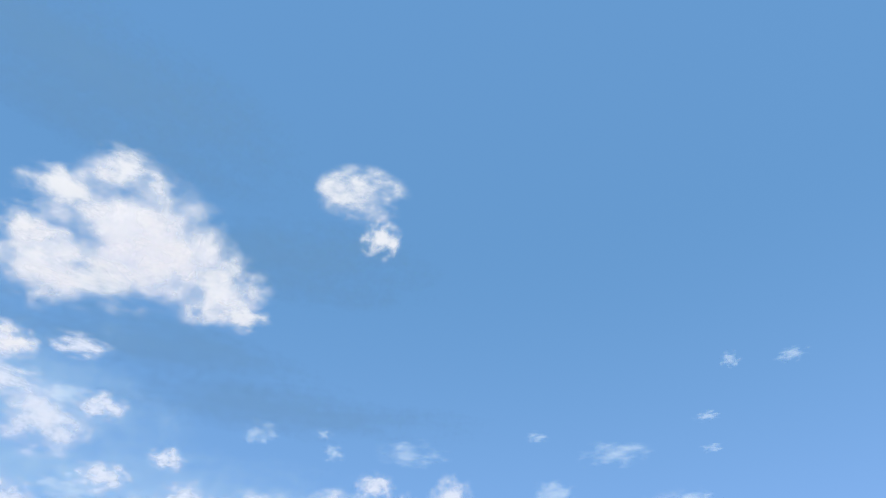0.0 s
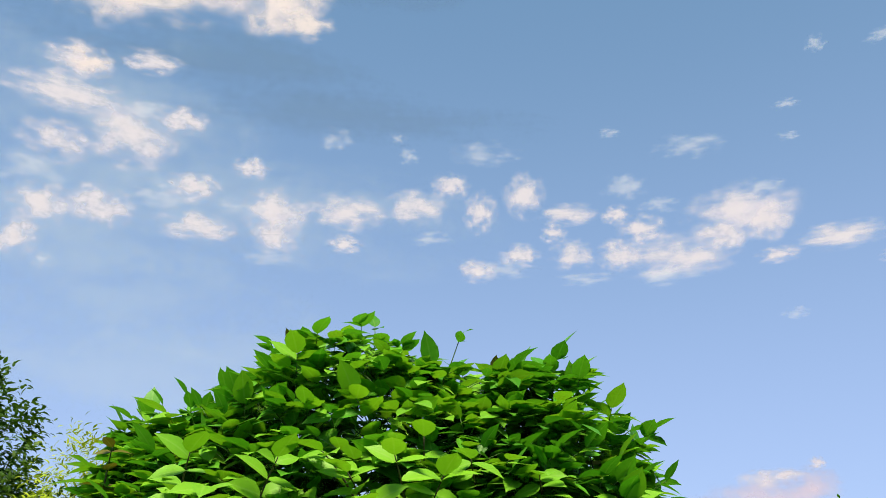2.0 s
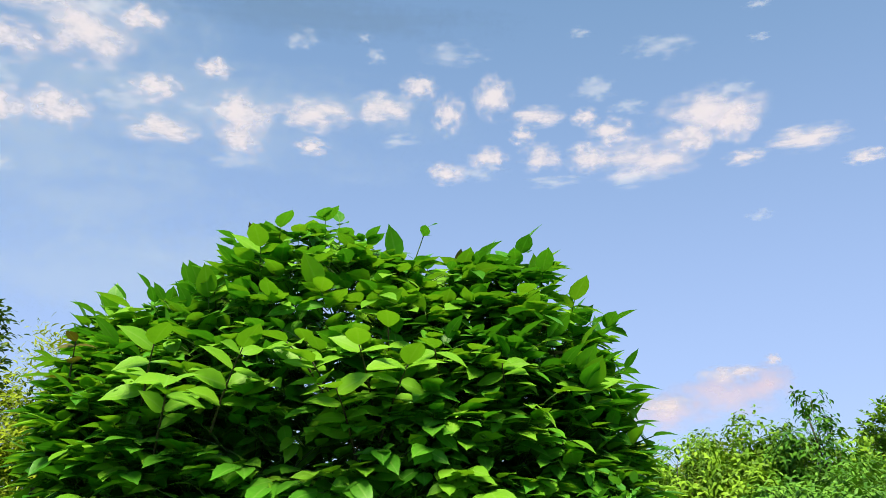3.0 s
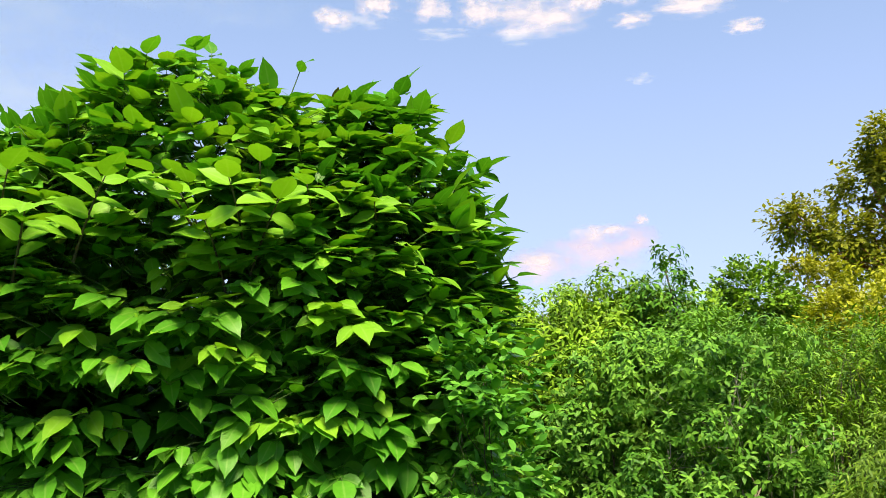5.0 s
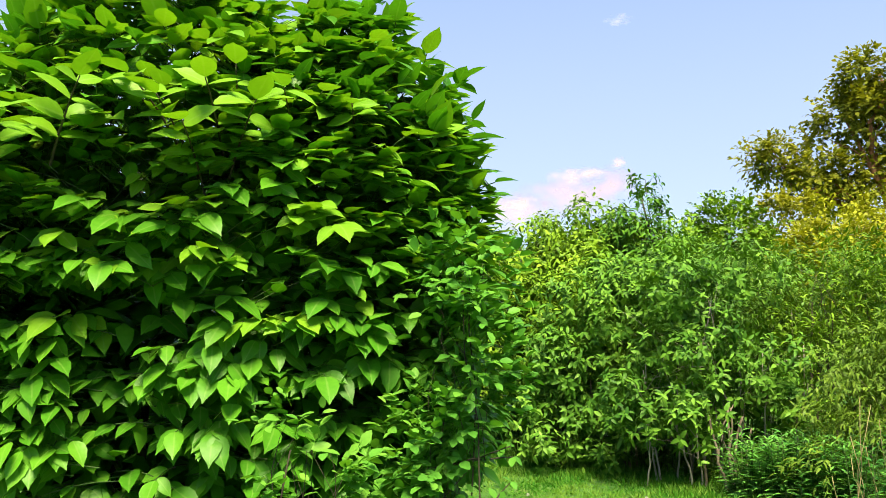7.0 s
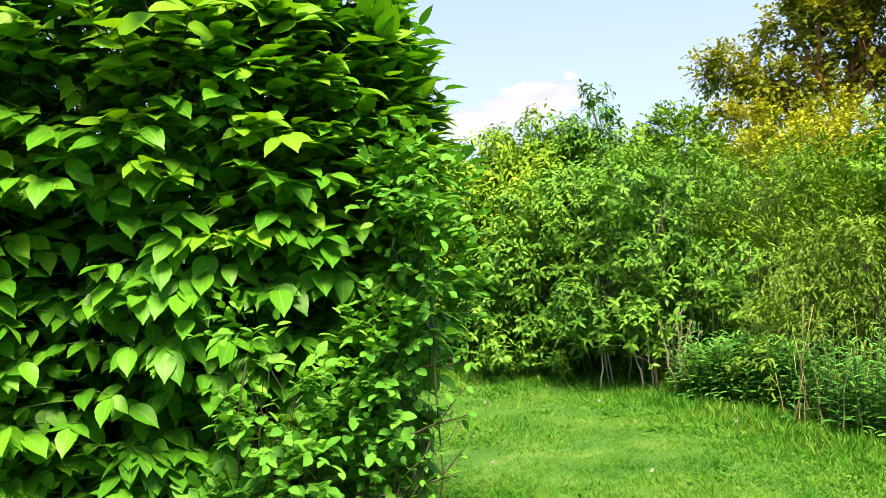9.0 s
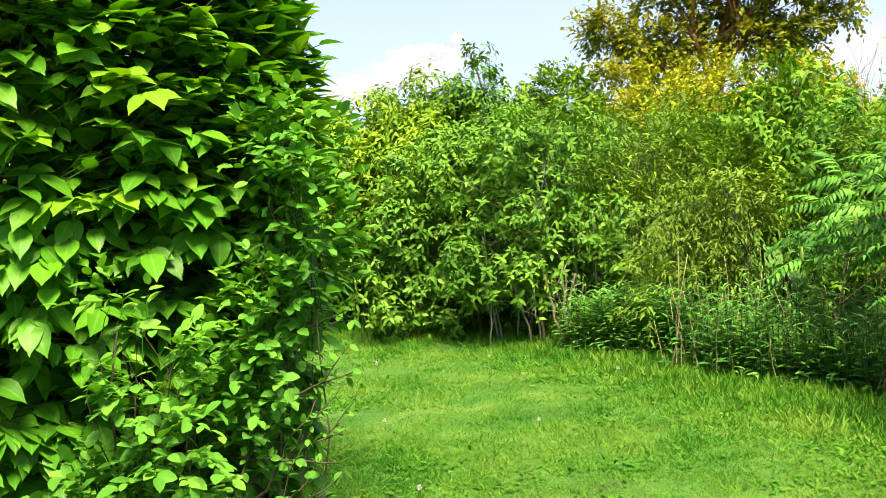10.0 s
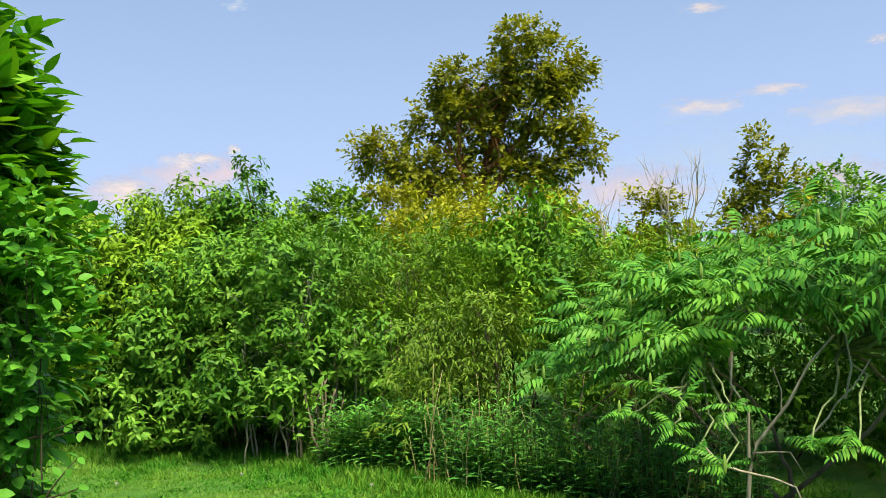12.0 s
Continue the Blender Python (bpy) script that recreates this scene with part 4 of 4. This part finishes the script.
def dry_stalks():
    """Pale dead stalks left standing among the herbs."""
    b = np.array([*scatter_places(40, 40, 5.7, 5.7, 1, 0.0)[0], 0.0])
    ob = root("dry_stalks", b, "pale dry stalks standing among the weeds", "wild herbs", kind="stuff")
    sets = []
    for x, y in scatter_places(31, 52, 5.95, 4.85, 44, 0.25):
        foot = np.array([x, y, 0.0]) - b
        sets.append(bough(foot, foot + [rng.normal(0, 0.1), rng.normal(0, 0.1), rng.uniform(0.3, 0.85)], 0.005, 0.002, 0.04, 5, 4)[0])
    part("stalks", tri_mesh("stalks", *join(*sets), STRAW), ob, kind="stuff")


dry_stalks()
herb_patch("low_herbs", "low leafy weeds along the lawn edge", scatter_places(8, 36, 9.2, 5.9, 240, 0.2), 0.22, 0.09, LEAF_DARK, 10)


# ---- sumac ----
def frond(pairs, length, leaflet, hang, seed):
    g = np.random.default_rng(seed)
    s = np.linspace(0, 1, 9)
    curve = np.column_stack([0.03 * np.sin(2 * s + seed) * length, length * s * (1 - 0.15 * hang), length * (0.3 * s - (0.4 + 0.6 * hang) * s * s)])
    sets = [tube(curve, np.linspace(0.004, 0.0015, 9), 4)]
    feet, way, up, size = [], [], [], []
    for k in range(pairs):
        t = 0.18 + 0.78 * k / (pairs - 1)
        c = np.array([np.interp(t, s, curve[:, i]) for i in range(3)])
        for side in (-1, 1):
            feet.append(c)
            way.append([side, 0.45 + g.normal(0, 0.1), -0.42 - 0.45 * hang + g.normal(0, 0.14)])
            up.append([side * 0.45, 0.2, 1.0])
            size.append(leaflet * (1 - 0.75 * (2 * abs(t - 0.45)) ** 2.2 * 0.6) * g.uniform(0.92, 1.08))
    feet.append(curve[-1]); way.append([0, 1, -0.5]); up.append([0, 0.3, 1]); size.append(leaflet * 0.7)
    sets.append(leaves(LEAFLET, feet, way, up, size, 1.05))
    return join(*sets)


SUMAC_AT = np.array([4.45, 3.35, 0.0])


def build_sumac():
    ob = root("sumac", SUMAC_AT, "wide sumac shrub with long feathery green fronds and grey branches", "shrub")
    kinds = [frond(7 + i % 3, 0.3 + 0.035 * (i % 3), 0.1, (0.15, 0.5, 0.85)[i // 2], 40 + i) for i in range(6)]
    meshes = [tri_mesh("frond", *k, LEAF_SUMAC) for k in kinds]
    heads = []
    for i in range(62):
        az = 38.5 + 30 * (i + rng.random()) / 62
        top = np.interp(az, (38, 44, 50, 54, 58, 68), (-2.5, 1.0, 3.2, 4.4, 5.8, 6.0))
        low = np.interp(az, (38, 50, 53, 68), (-6.0, -4.6, -2.3, -2.0))
        t = (i * 0.382) % 1.0
        el = low + (top - low) * t
        dist = np.interp(az, (38, 50, 68), (5.7, 4.7, 4.4)) + 0.9 * t ** 2 + rng.uniform(-0.15, 0.6)
        heads.append(polar(az, dist, 1.34 + dist * math.tan(radians(el))) - SUMAC_AT)
    for az, el, dist in ((48.6, -11.0, 4.3), (50.2, -11.6, 4.2), (55.2, -10.2, 4.0), (57.8, -10.0, 3.9), (43.8, -8.3, 4.7), (47.9, -7.4, 4.5), (51.0, -8.0, 4.4), (45.8, -6.6, 4.7), (47.0, -9.2, 4.4)):
        heads.append(polar(az, dist, 1.34 + dist * math.tan(radians(el))) - SUMAC_AT)
    # canopy carried on out of view, added to keep light off the hollow
    for i in range(20):
        az, el = 68 + 30 * (i + rng.random()) / 20, rng.uniform(-2.0, 6.0)
        dist = rng.uniform(3.9, 4.9)
        heads.append(polar(az, dist, 1.34 + dist * math.tan(radians(el))) - SUMAC_AT)
    for i in range(80):     # fronds hidden behind the front heads, added to shade the hollow
        az, dist = rng.uniform(47, 80), rng.uniform(5.2, 7.8)
        heads.append(polar(az, dist, rng.uniform(1.2, 1.5)) - SUMAC_AT)
    trunk_tops = [np.array([-0.35, 0.25, 0.9]), np.array([0.15, -0.35, 0.95]), np.array([0.3, 0.4, 1.1]), np.array([-0.5, 0.7, 0.8])]
    for k, top in enumerate(trunk_tops):
        stem, _ = bough([0.12 * math.cos(k * 1.7), 0.12 * math.sin(k * 1.7), -0.05], top, 0.015, 0.009, 0.15, 9, 7)
        part("trunk", tri_mesh("trunk", *stem, BARK_TAN), ob)
    for i, hd in enumerate(heads):
        src = min(trunk_tops, key=lambda q: np.linalg.norm(q - hd))
        br, pts = bough(src, hd, 0.009, 0.004, 0.08, 7, 5)
        part("branch", tri_mesh("branch", *br, STALK_PALE), ob)
        out = unit(unit(np.array([hd[0], hd[1], 0.0])) * 0.6 + unit(-(hd + SUMAC_AT) * [1, 1, 0]) * 0.7 + [0, 0, 0.4])
        count = 7 if i % 2 else 6
        for j in range(count):
            a = 2.4 * j + rng.random()
            d = unit(np.array([math.cos(a), math.sin(a), rng.uniform(-0.15, 0.7)]) + 0.5 * out)
            x = unit(np.cross(d, np.array([0, 0, 1.0]) + rng.normal(0, 0.3, 3))); z = np.cross(x, d)
            m = Matrix((x, d, z)).transposed().to_4x4()
            m.translation = hd - unit(hd - src) * 0.03 * j
            if 62 <= i < 71 and j > 4:
                break
            part("frond", meshes[int(rng.integers(0, 6))], ob, m=m @ Matrix.Scale(rng.uniform(0.65, 0.98) * (0.62 if 62 <= i < 71 else 1.35 if i >= 91 else 1.0), 4))
        if i % 3 == 0:
            v, f = tube([hd, hd + [0, 0, 0.025], hd + [0.002, 0, 0.055], hd + [0.004, 0, 0.09]], [0.006, 0.012, 0.01, 0.003], 7)
            part("flower_spike", tri_mesh("flower_spike", v, f, SUMAC_CONE), ob, "yellow-green velvety flower spike")
    # bare forked grey branches in the dark hollow, as directions from the path
    def seen(az, el, dist):
        return polar(az, dist, 1.34 + dist * math.tan(radians(el))) - SUMAC_AT
    for dist, r0, r1, way in ((4.6, 0.012, 0.005, ((51.3, -14.5), (51.2, -11.5), (52.1, -9.7), (53.8, -7.4), (55.4, -5.0), (56.6, -3.2))),
                              (4.65, 0.009, 0.004, ((51.6, -10.6), (51.4, -7.8), (50.7, -6.3), (50.5, -4.6))),
                              (4.45, 0.008, 0.005, ((48.9, -10.2), (50.0, -11.0), (51.2, -11.4), (53.0, -11.6), (54.2, -12.3), (54.9, -14.5))),
                              (4.5, 0.006, 0.003, ((55.0, -9.5), (56.0, -8.2), (56.6, -7.3), (57.7, -6.2), (58.6, -4.5))),
                              (4.7, 0.006, 0.003, ((51.7, -10.3), (53.0, -9.9), (53.8, -10.2), (54.6, -11.6))),
                              (4.75, 0.005, 0.002, ((53.4, -8.0), (53.3, -6.6), (53.0, -5.2))),
                              (4.55, 0.006, 0.003, ((57.0, -6.8), (57.4, -5.0), (57.0, -3.4), (56.8, -2.2)))):
        pts = [seen(a, e, dist + 0.2) + rng.normal(0, 0.012, 3) for a, e in way]
        part("branch", tri_mesh("branch", *tube(pts, np.linspace(r0, r1, len(pts)), 7), BARK_GREY), ob, "bare pale grey branch")


build_sumac()

# ---- trees beyond ----
def lobe(az, el, raz, rel, dist, base_az, base_dist, eye=1.35):
    """A crown lobe given as directions from the path, turned into the tree's own axes."""
    c = polar(az, dist, eye + dist * math.tan(radians(el))) - polar(base_az, base_dist)
    return c, (dist * radians(raz), dist * radians(raz) * 0.9, dist * radians(rel))


def big_tree():
    d, az = 30.0, 33.7
    lobes = [lobe(a, e, ra, re, d, az, d) for a, e, ra, re in ((35, 13.6, 3.2, 2.4), (38.2, 14.8, 3.6, 2.6), (31.6, 11.4, 2.7, 2.0), (27.8, 9.2, 2.2, 1.3),
             (39.6, 11.4, 2.9, 2.4), (36.0, 9.8, 2.7, 1.6), (30.8, 7.4, 3.6, 1.6), (41.6, 9.0, 1.7, 1.0), (38, 7.6, 3.2, 1.4))]
    # evening sun on this crown is carried by the olive gold leaf colour
    ob = plant("broadleaf_tree", "tall spreading tree with olive gold leaves in evening sun", "tree", at(az, d), lobes, LEAF_OLIVE, DIAMOND, 0.19, 28, 6, 0.45, 1, 0.36,
               BARK_RED, lift=0.3, lump=0.35, inner=0.3, habit="along")
    for c, r in lobes:
        start = np.array([0, 0, 1.5 + 0.4 * c[2]]) if c[2] > 3 else np.array([0, 0, 1.5])
        br, pts = bough(start, c, 0.12, 0.03, 0.14, 8)
        more = [bough(pts[k], c + unit(rng.normal(0, 1, 3)) * r * 0.8, 0.04, 0.012, 0.06, 5, 5)[0] for k in (3, 4, 5, 6)]
        part("limb", tri_mesh("limb", *join(br, *more), BARK_RED), ob)


big_tree()


def far_tree(label, az, el_top, dist, half, mat, shape=DIAMOND, leaf=0.15, density=46.0, cone=False, eye=1.35):
    h = eye + dist * math.tan(radians(el_top))
    r = dist * radians(half)
    if cone:
        lobes = [((0, 0, h * 0.45), (r, r, h * 0.3)), ((0.1 * r, 0, h * 0.68), (r * 0.7, r * 0.7, h * 0.2)), ((0, 0, h * 0.87), (r * 0.35, r * 0.35, h * 0.13))]
    else:
        lobes = [((0, 0, h * 0.72), (r * 0.75, r * 0.75, h * 0.27)), ((r * 0.5, 0, h * 0.5), (r * 0.6, r * 0.6, h * 0.28)), ((-r * 0.5, 0, h * 0.48), (r * 0.6, r * 0.6, h * 0.28))]
    return plant("small_tree", label, "tree", at(az, dist), lobes, mat, shape, leaf, density, 5, 0.35, 1, 0.07, BARK_DARK, lift=0.4, inner=0.3, lump=0.35, habit="along", group="trees beyond the thicket")


# golden and lime leaf colours below stand for sunlight on the crowns
far_tree("yellow sunlit small tree behind the thicket", 31.0, 6.0, 18, 4.6, LEAF_SUN_GOLD, leaf=0.11, density=80)
far_tree("green small tree beside the tall tree", 24.6, 7.4, 22, 3.4, LEAF_FRESH, density=80)
far_tree("golden green tree at the end of the lawn", 8.0, 5.2, 21, 3.5, LEAF_SUN_LIME)
far_tree("round sunlit small tree on the skyline", 45.5, 6.7, 25, 2.2, LEAF_SUN_GOLD, density=34)
far_tree("conical dark green tree on the skyline", 52.3, 9.3, 25, 3.2, LEAF_OLIVE, cone=True, density=34)
far_tree("pale green tree behind the conical tree", 56.5, 7.2, 27, 3.0, LEAF_YELLOW)
far_tree("golden green tree on the skyline", 14.0, 5.0, 24, 4.0, LEAF_SUN_LIME)
far_tree("yellow-green tree in the hedge line", 38.5, 5.0, 20, 4.6, LEAF_SUN_GOLD)
far_tree("golden sunlit tree below the tall tree", 34.0, 7.2, 25, 4.0, LEAF_SUN_GOLD, density=36)
far_tree("olive green tree beside the tall tree", 28.0, 7.2, 25, 3.6, LEAF_OLIVE, density=36)
far_tree("olive gold tree beside the tall tree", 39.5, 6.4, 26, 3.4, LEAF_SUN_GOLD, density=34)
far_tree("dark poplar with round fluttering leaves", -34.0, 15.4, 14, 4.6, LEAF_POPLAR, ELLIPTIC, 0.13, 60)
far_tree("feathery yellow-green tree behind the bush", -28.0, 12.2, 13, 3.6, LEAF_SUN_LIME, SLIM, 0.12, 90)
far_tree("slender pale tree behind the bush", -20.8, 15.0, 11, 2.6, LEAF_YELLOW, SLIM, 0.09, 40)
far_tree("slim pale tree top behind the bush", -13.6, 18.6, 12, 1.1, LEAF_YELLOW, SLIM, 0.09, 40)
far_tree("yellow-green tree behind the bush", -35.0, 8.8, 16, 6.0, LEAF_SUN_LIME, ELLIPTIC, 0.13, 60)


def dead_tree(az, el, dist, n):
    h = 1.35 + dist * math.tan(radians(el))
    ob = root("dead_tree", at(az, dist), "leafless grey dead tree with thin upright twigs", "tree", "dead trees")
    trunk, pts = bough((0, 0, -0.05), (0, 0, h * 0.8), 0.05, 0.02, 0.02, 8)
    part("trunk", tri_mesh("trunk", *trunk, BARK_GREY), ob)
    for i in range(n):
        s = pts[int(rng.integers(3, 8))]
        tip = np.array([rng.normal(0, 0.45), rng.normal(0, 0.4), h * rng.uniform(0.8, 1.0)])
        br, q = bough(s, tip, 0.018, 0.006, 0.08, 6, 4)
        more = [bough(q[k], q[k] + rng.normal(0, 0.15, 3) + [0, 0, 0.5], 0.008, 0.004, 0.05, 4, 3)[0] for k in (2, 3, 4)]
        part("branch", tri_mesh("branch", *join(br, *more), BARK_GREY), ob)


dead_tree(46.6, 8.6, 24, 7)
dead_tree(48.4, 8.7, 24.5, 7)
dead_tree(42.3, 6.9, 24, 6)


# ---- woods all round ----
def build_woods():
    lobes = []
    for i in range(150):
        az = rng.uniform(-180, 180)
        if -60 < az < 75:
            dist, h = rng.uniform(45, 70), rng.uniform(2.5, 4.2)
        else:
            dist, h = rng.uniform(30, 45), rng.uniform(7, 10)
        r = rng.uniform(2.5, 4.5)
        lobes.append((polar(az, dist, h * 0.5), (r, r, h * 0.52)))
    p, d = twigs_in(lobes, 0.3, 0.6)
    v, f = sprays(p, d, DIAMOND, 1.5, 5, 1.4)
    tagged(new("woods", tri_mesh("woods", v, f, LEAF_OLIVE)), "distant band of woodland round the meadow", "woods", kind="stuff")


build_woods()


# ---- dandelion clocks in the lawn ----
def dandelion(x, y, h):
    z = float(ground_height(x, y))
    ob = root("dandelion", (x, y, z), "dandelion seed head on a thin stalk in the lawn", "flower", "dandelions")
    part("stalk", tri_mesh("stalk", *tube([(0, 0, -0.01), (0.004, 0, h * 0.5), (0, 0, h)], [0.002, 0.002, 0.0015], 5), STALK), ob)
    n = 70
    d = unit(rng.normal(0, 1, (n, 3)))
    v, f = leaves(DIAMOND, np.tile([[0, 0, h]], (n, 1)), d, rng.normal(0, 1, (n, 3)), np.full(n, 0.014), 0.5)
    part("seed_head", tri_mesh("seed_head", v, f, FLUFF), ob)


for x, y, h in ((2.62, 5.05, 0.1), (1.0, 4.75, 0.06), (1.75, 4.3, 0.06), (1.3, 6.4, 0.08), (2.1, 6.1, 0.08), (0.9, 3.6, 0.05)):
    dandelion(x, y, h)


# ---- clouds ----
def cloud(az, el, w, h, mat, dist=1800.0, label="small white evening cloud", tilt=0.0):
    """A bank of vapour far off, w by h degrees, bulging towards the land below."""
    c = Vector((math.sin(radians(az)) * math.cos(radians(el)), math.cos(radians(az)) * math.cos(radians(el)), math.sin(radians(el)))) * dist
    k = 14
    g = np.linspace(-1, 1, k)
    x, y = np.meshgrid(g, g)
    r = np.hypot(x, y)
    z = 0.35 * np.sqrt(np.clip(1 - r ** 2, 0, 1))
    v = np.stack([x, y, z], -1).reshape(-1, 3)
    f = []
    for i in range(k - 1):
        for j in range(k - 1):
            q = i * k + j
            f += [(q, q + 1, q + k + 1), (q, q + k + 1, q + k)]
    ob = new("cloud", tri_mesh("cloud", v, f, mat))
    sx, sy = dist * math.tan(radians(w / 2)), dist * math.tan(radians(h / 2))
    ob.matrix_world = look(c, (0, 0, 1.6), tilt) @ Matrix.Rotation(math.pi, 4, "Y") @ Matrix.Diagonal((sx, sy, -min(sx, sy), 1))
    tagged(ob, label, "cloud", "clouds")


BIG = ((-29.4, 38.3, 12.5, 4.5), (-23.5, 41.6, 11.3, 7.9), (-17.2, 38.3, 4.9, 2.6), (-34.3, 40.1, 5.7, 3.4), (-33.0, 42.8, 7.5, 4.2), (-23.5, 40.5, 8.3, 5.7), (-32.4, 33.4, 4.2, 2.3), (-32.8, 38.2, 7.5, 6.4), (-27.7, 42.1, 12.5, 9.8), (-19.0, 39.6, 7.9, 6.4), (-29.1, 45.3, 7.2, 3.8), (-8.0, 47.4, 7.2, 4.5), (-5.8, 44.5, 3.4, 3.4))
LEFT = ((-32.9, 33.3, 5.3, 3.0), (-27.9, 34.3, 4.9, 2.1), (-33.1, 31.3, 9.8, 3.2), (-28.4, 29.6, 7.5, 5.3), (-33.0, 28.3, 6.4, 3.4), (-25.1, 31.1, 4.2, 2.3), (-19.8, 28.8, 3.2, 1.9), (-23.8, 27.1, 4.5, 2.6), (-29.6, 24.9, 5.3, 3.6), (-33.2, 24.4, 4.9, 3.6), (-34.4, 22.2, 3.8, 3.2), (-23.1, 24.5, 6.8, 2.6))
ROW = ((-18.0, 26.2, 5.7, 4.2), (-17.6, 24.5, 4.2, 3.0), (-12.6, 26.5, 6.8, 3.2), (-12.7, 24.4, 3.2, 1.6), (-7.6, 27.0, 5.3, 3.0), (-5.0, 28.5, 3.2, 2.3), (-2.8, 26.7, 3.0, 3.6), (0.6, 27.8, 3.6, 3.8), (3.7, 26.4, 4.7, 1.9), (7.2, 26.1, 2.5, 1.7), (2.6, 25.2, 2.3, 1.7), (0.1, 23.8, 3.4, 2.1))
RIGHT = ((-3.0, 22.9, 3.4, 2.1), (3.9, 23.7, 4.0, 2.6), (8.9, 25.0, 3.8, 2.6), (7.1, 23.5, 3.8, 2.6), (11.2, 23.1, 9.4, 3.6), (15.7, 25.5, 8.7, 4.5), (14.3, 24.1, 4.5, 2.8), (17.4, 24.7, 4.2, 3.4), (17.7, 22.4, 3.4, 1.4), (21.7, 23.0, 6.8, 2.1), (27.5, 23.2, 2.3, 1.9), (24.9, 21.3, 3.0, 1.3))
WISPS = ((-25.4, 26.3, 7.5, 3.0), (-20.6, 26.2, 5.7, 2.3), (-0.8, 22.9, 6.0, 1.9), (4.8, 22.1, 5.7, 1.5), (10.2, 21.8, 6.8, 1.9), (-34.3, 26.4, 6.0, 3.4), (-27.6, 31.4, 6.0, 2.6), (-17.8, 23.2, 6.0, 1.9), (-6.5, 25.0, 4.5, 1.5), (18.2, 18.7, 2.3, 1.1), (-14.1, 31.2, 3.4, 2.3), (-9.1, 31.6, 1.7, 1.1), (-8.2, 30.4, 2.3, 1.5), (12.8, 30.0, 6.0, 2.3), (19.6, 29.6, 1.9, 0.9), (19.8, 31.5, 2.3, 0.9), (22.5, 34.6, 1.7, 1.5), (26.8, 34.0, 2.8, 1.2), (8.0, 27.9, 4.2, 2.3), (10.2, 26.5, 3.4, 1.7), (7.1, 31.5, 2.3, 1.1), (-2.3, 30.6, 6.0, 2.3), (17.3, 26.8, 3.4, 1.7), (-32.5, 21.1, 2.3, 1.5))
LOW = ((14.5, 9.0, 3.6, 1.7), (16.2, 9.1, 3.4, 1.1), (17.9, 9.7, 1.4, 1.0), (11.2, 7.2, 4.9, 1.9), (48.7, 11.4, 7.2, 1.9), (53.0, 12.0, 5.3, 1.1), (57.5, 10.4, 9.1, 2.5), (49.0, 17.4, 3.8, 0.9), (59.1, 14.2, 1.9, 0.9))
HAZE = ((11.0, 6.7, 7.5, 3.2), (14.9, 7.7, 9.1, 3.8), (17.4, 8.4, 4.5, 3.0), (44.2, 6.4, 12.5, 4.2), (56.4, 6.1, 9.8, 3.8))
VEIL = ((-25.1, 15.3, 41.5, 12.5), (-32.3, 24.0, 26.4, 12.5), (-27.8, 19.9, 34.0, 11.3), (-32.1, 30.5, 30.2, 15.9), (-18.8, 26.0, 37.7, 11.3), (50.6, 7.9, 34.0, 7.5))
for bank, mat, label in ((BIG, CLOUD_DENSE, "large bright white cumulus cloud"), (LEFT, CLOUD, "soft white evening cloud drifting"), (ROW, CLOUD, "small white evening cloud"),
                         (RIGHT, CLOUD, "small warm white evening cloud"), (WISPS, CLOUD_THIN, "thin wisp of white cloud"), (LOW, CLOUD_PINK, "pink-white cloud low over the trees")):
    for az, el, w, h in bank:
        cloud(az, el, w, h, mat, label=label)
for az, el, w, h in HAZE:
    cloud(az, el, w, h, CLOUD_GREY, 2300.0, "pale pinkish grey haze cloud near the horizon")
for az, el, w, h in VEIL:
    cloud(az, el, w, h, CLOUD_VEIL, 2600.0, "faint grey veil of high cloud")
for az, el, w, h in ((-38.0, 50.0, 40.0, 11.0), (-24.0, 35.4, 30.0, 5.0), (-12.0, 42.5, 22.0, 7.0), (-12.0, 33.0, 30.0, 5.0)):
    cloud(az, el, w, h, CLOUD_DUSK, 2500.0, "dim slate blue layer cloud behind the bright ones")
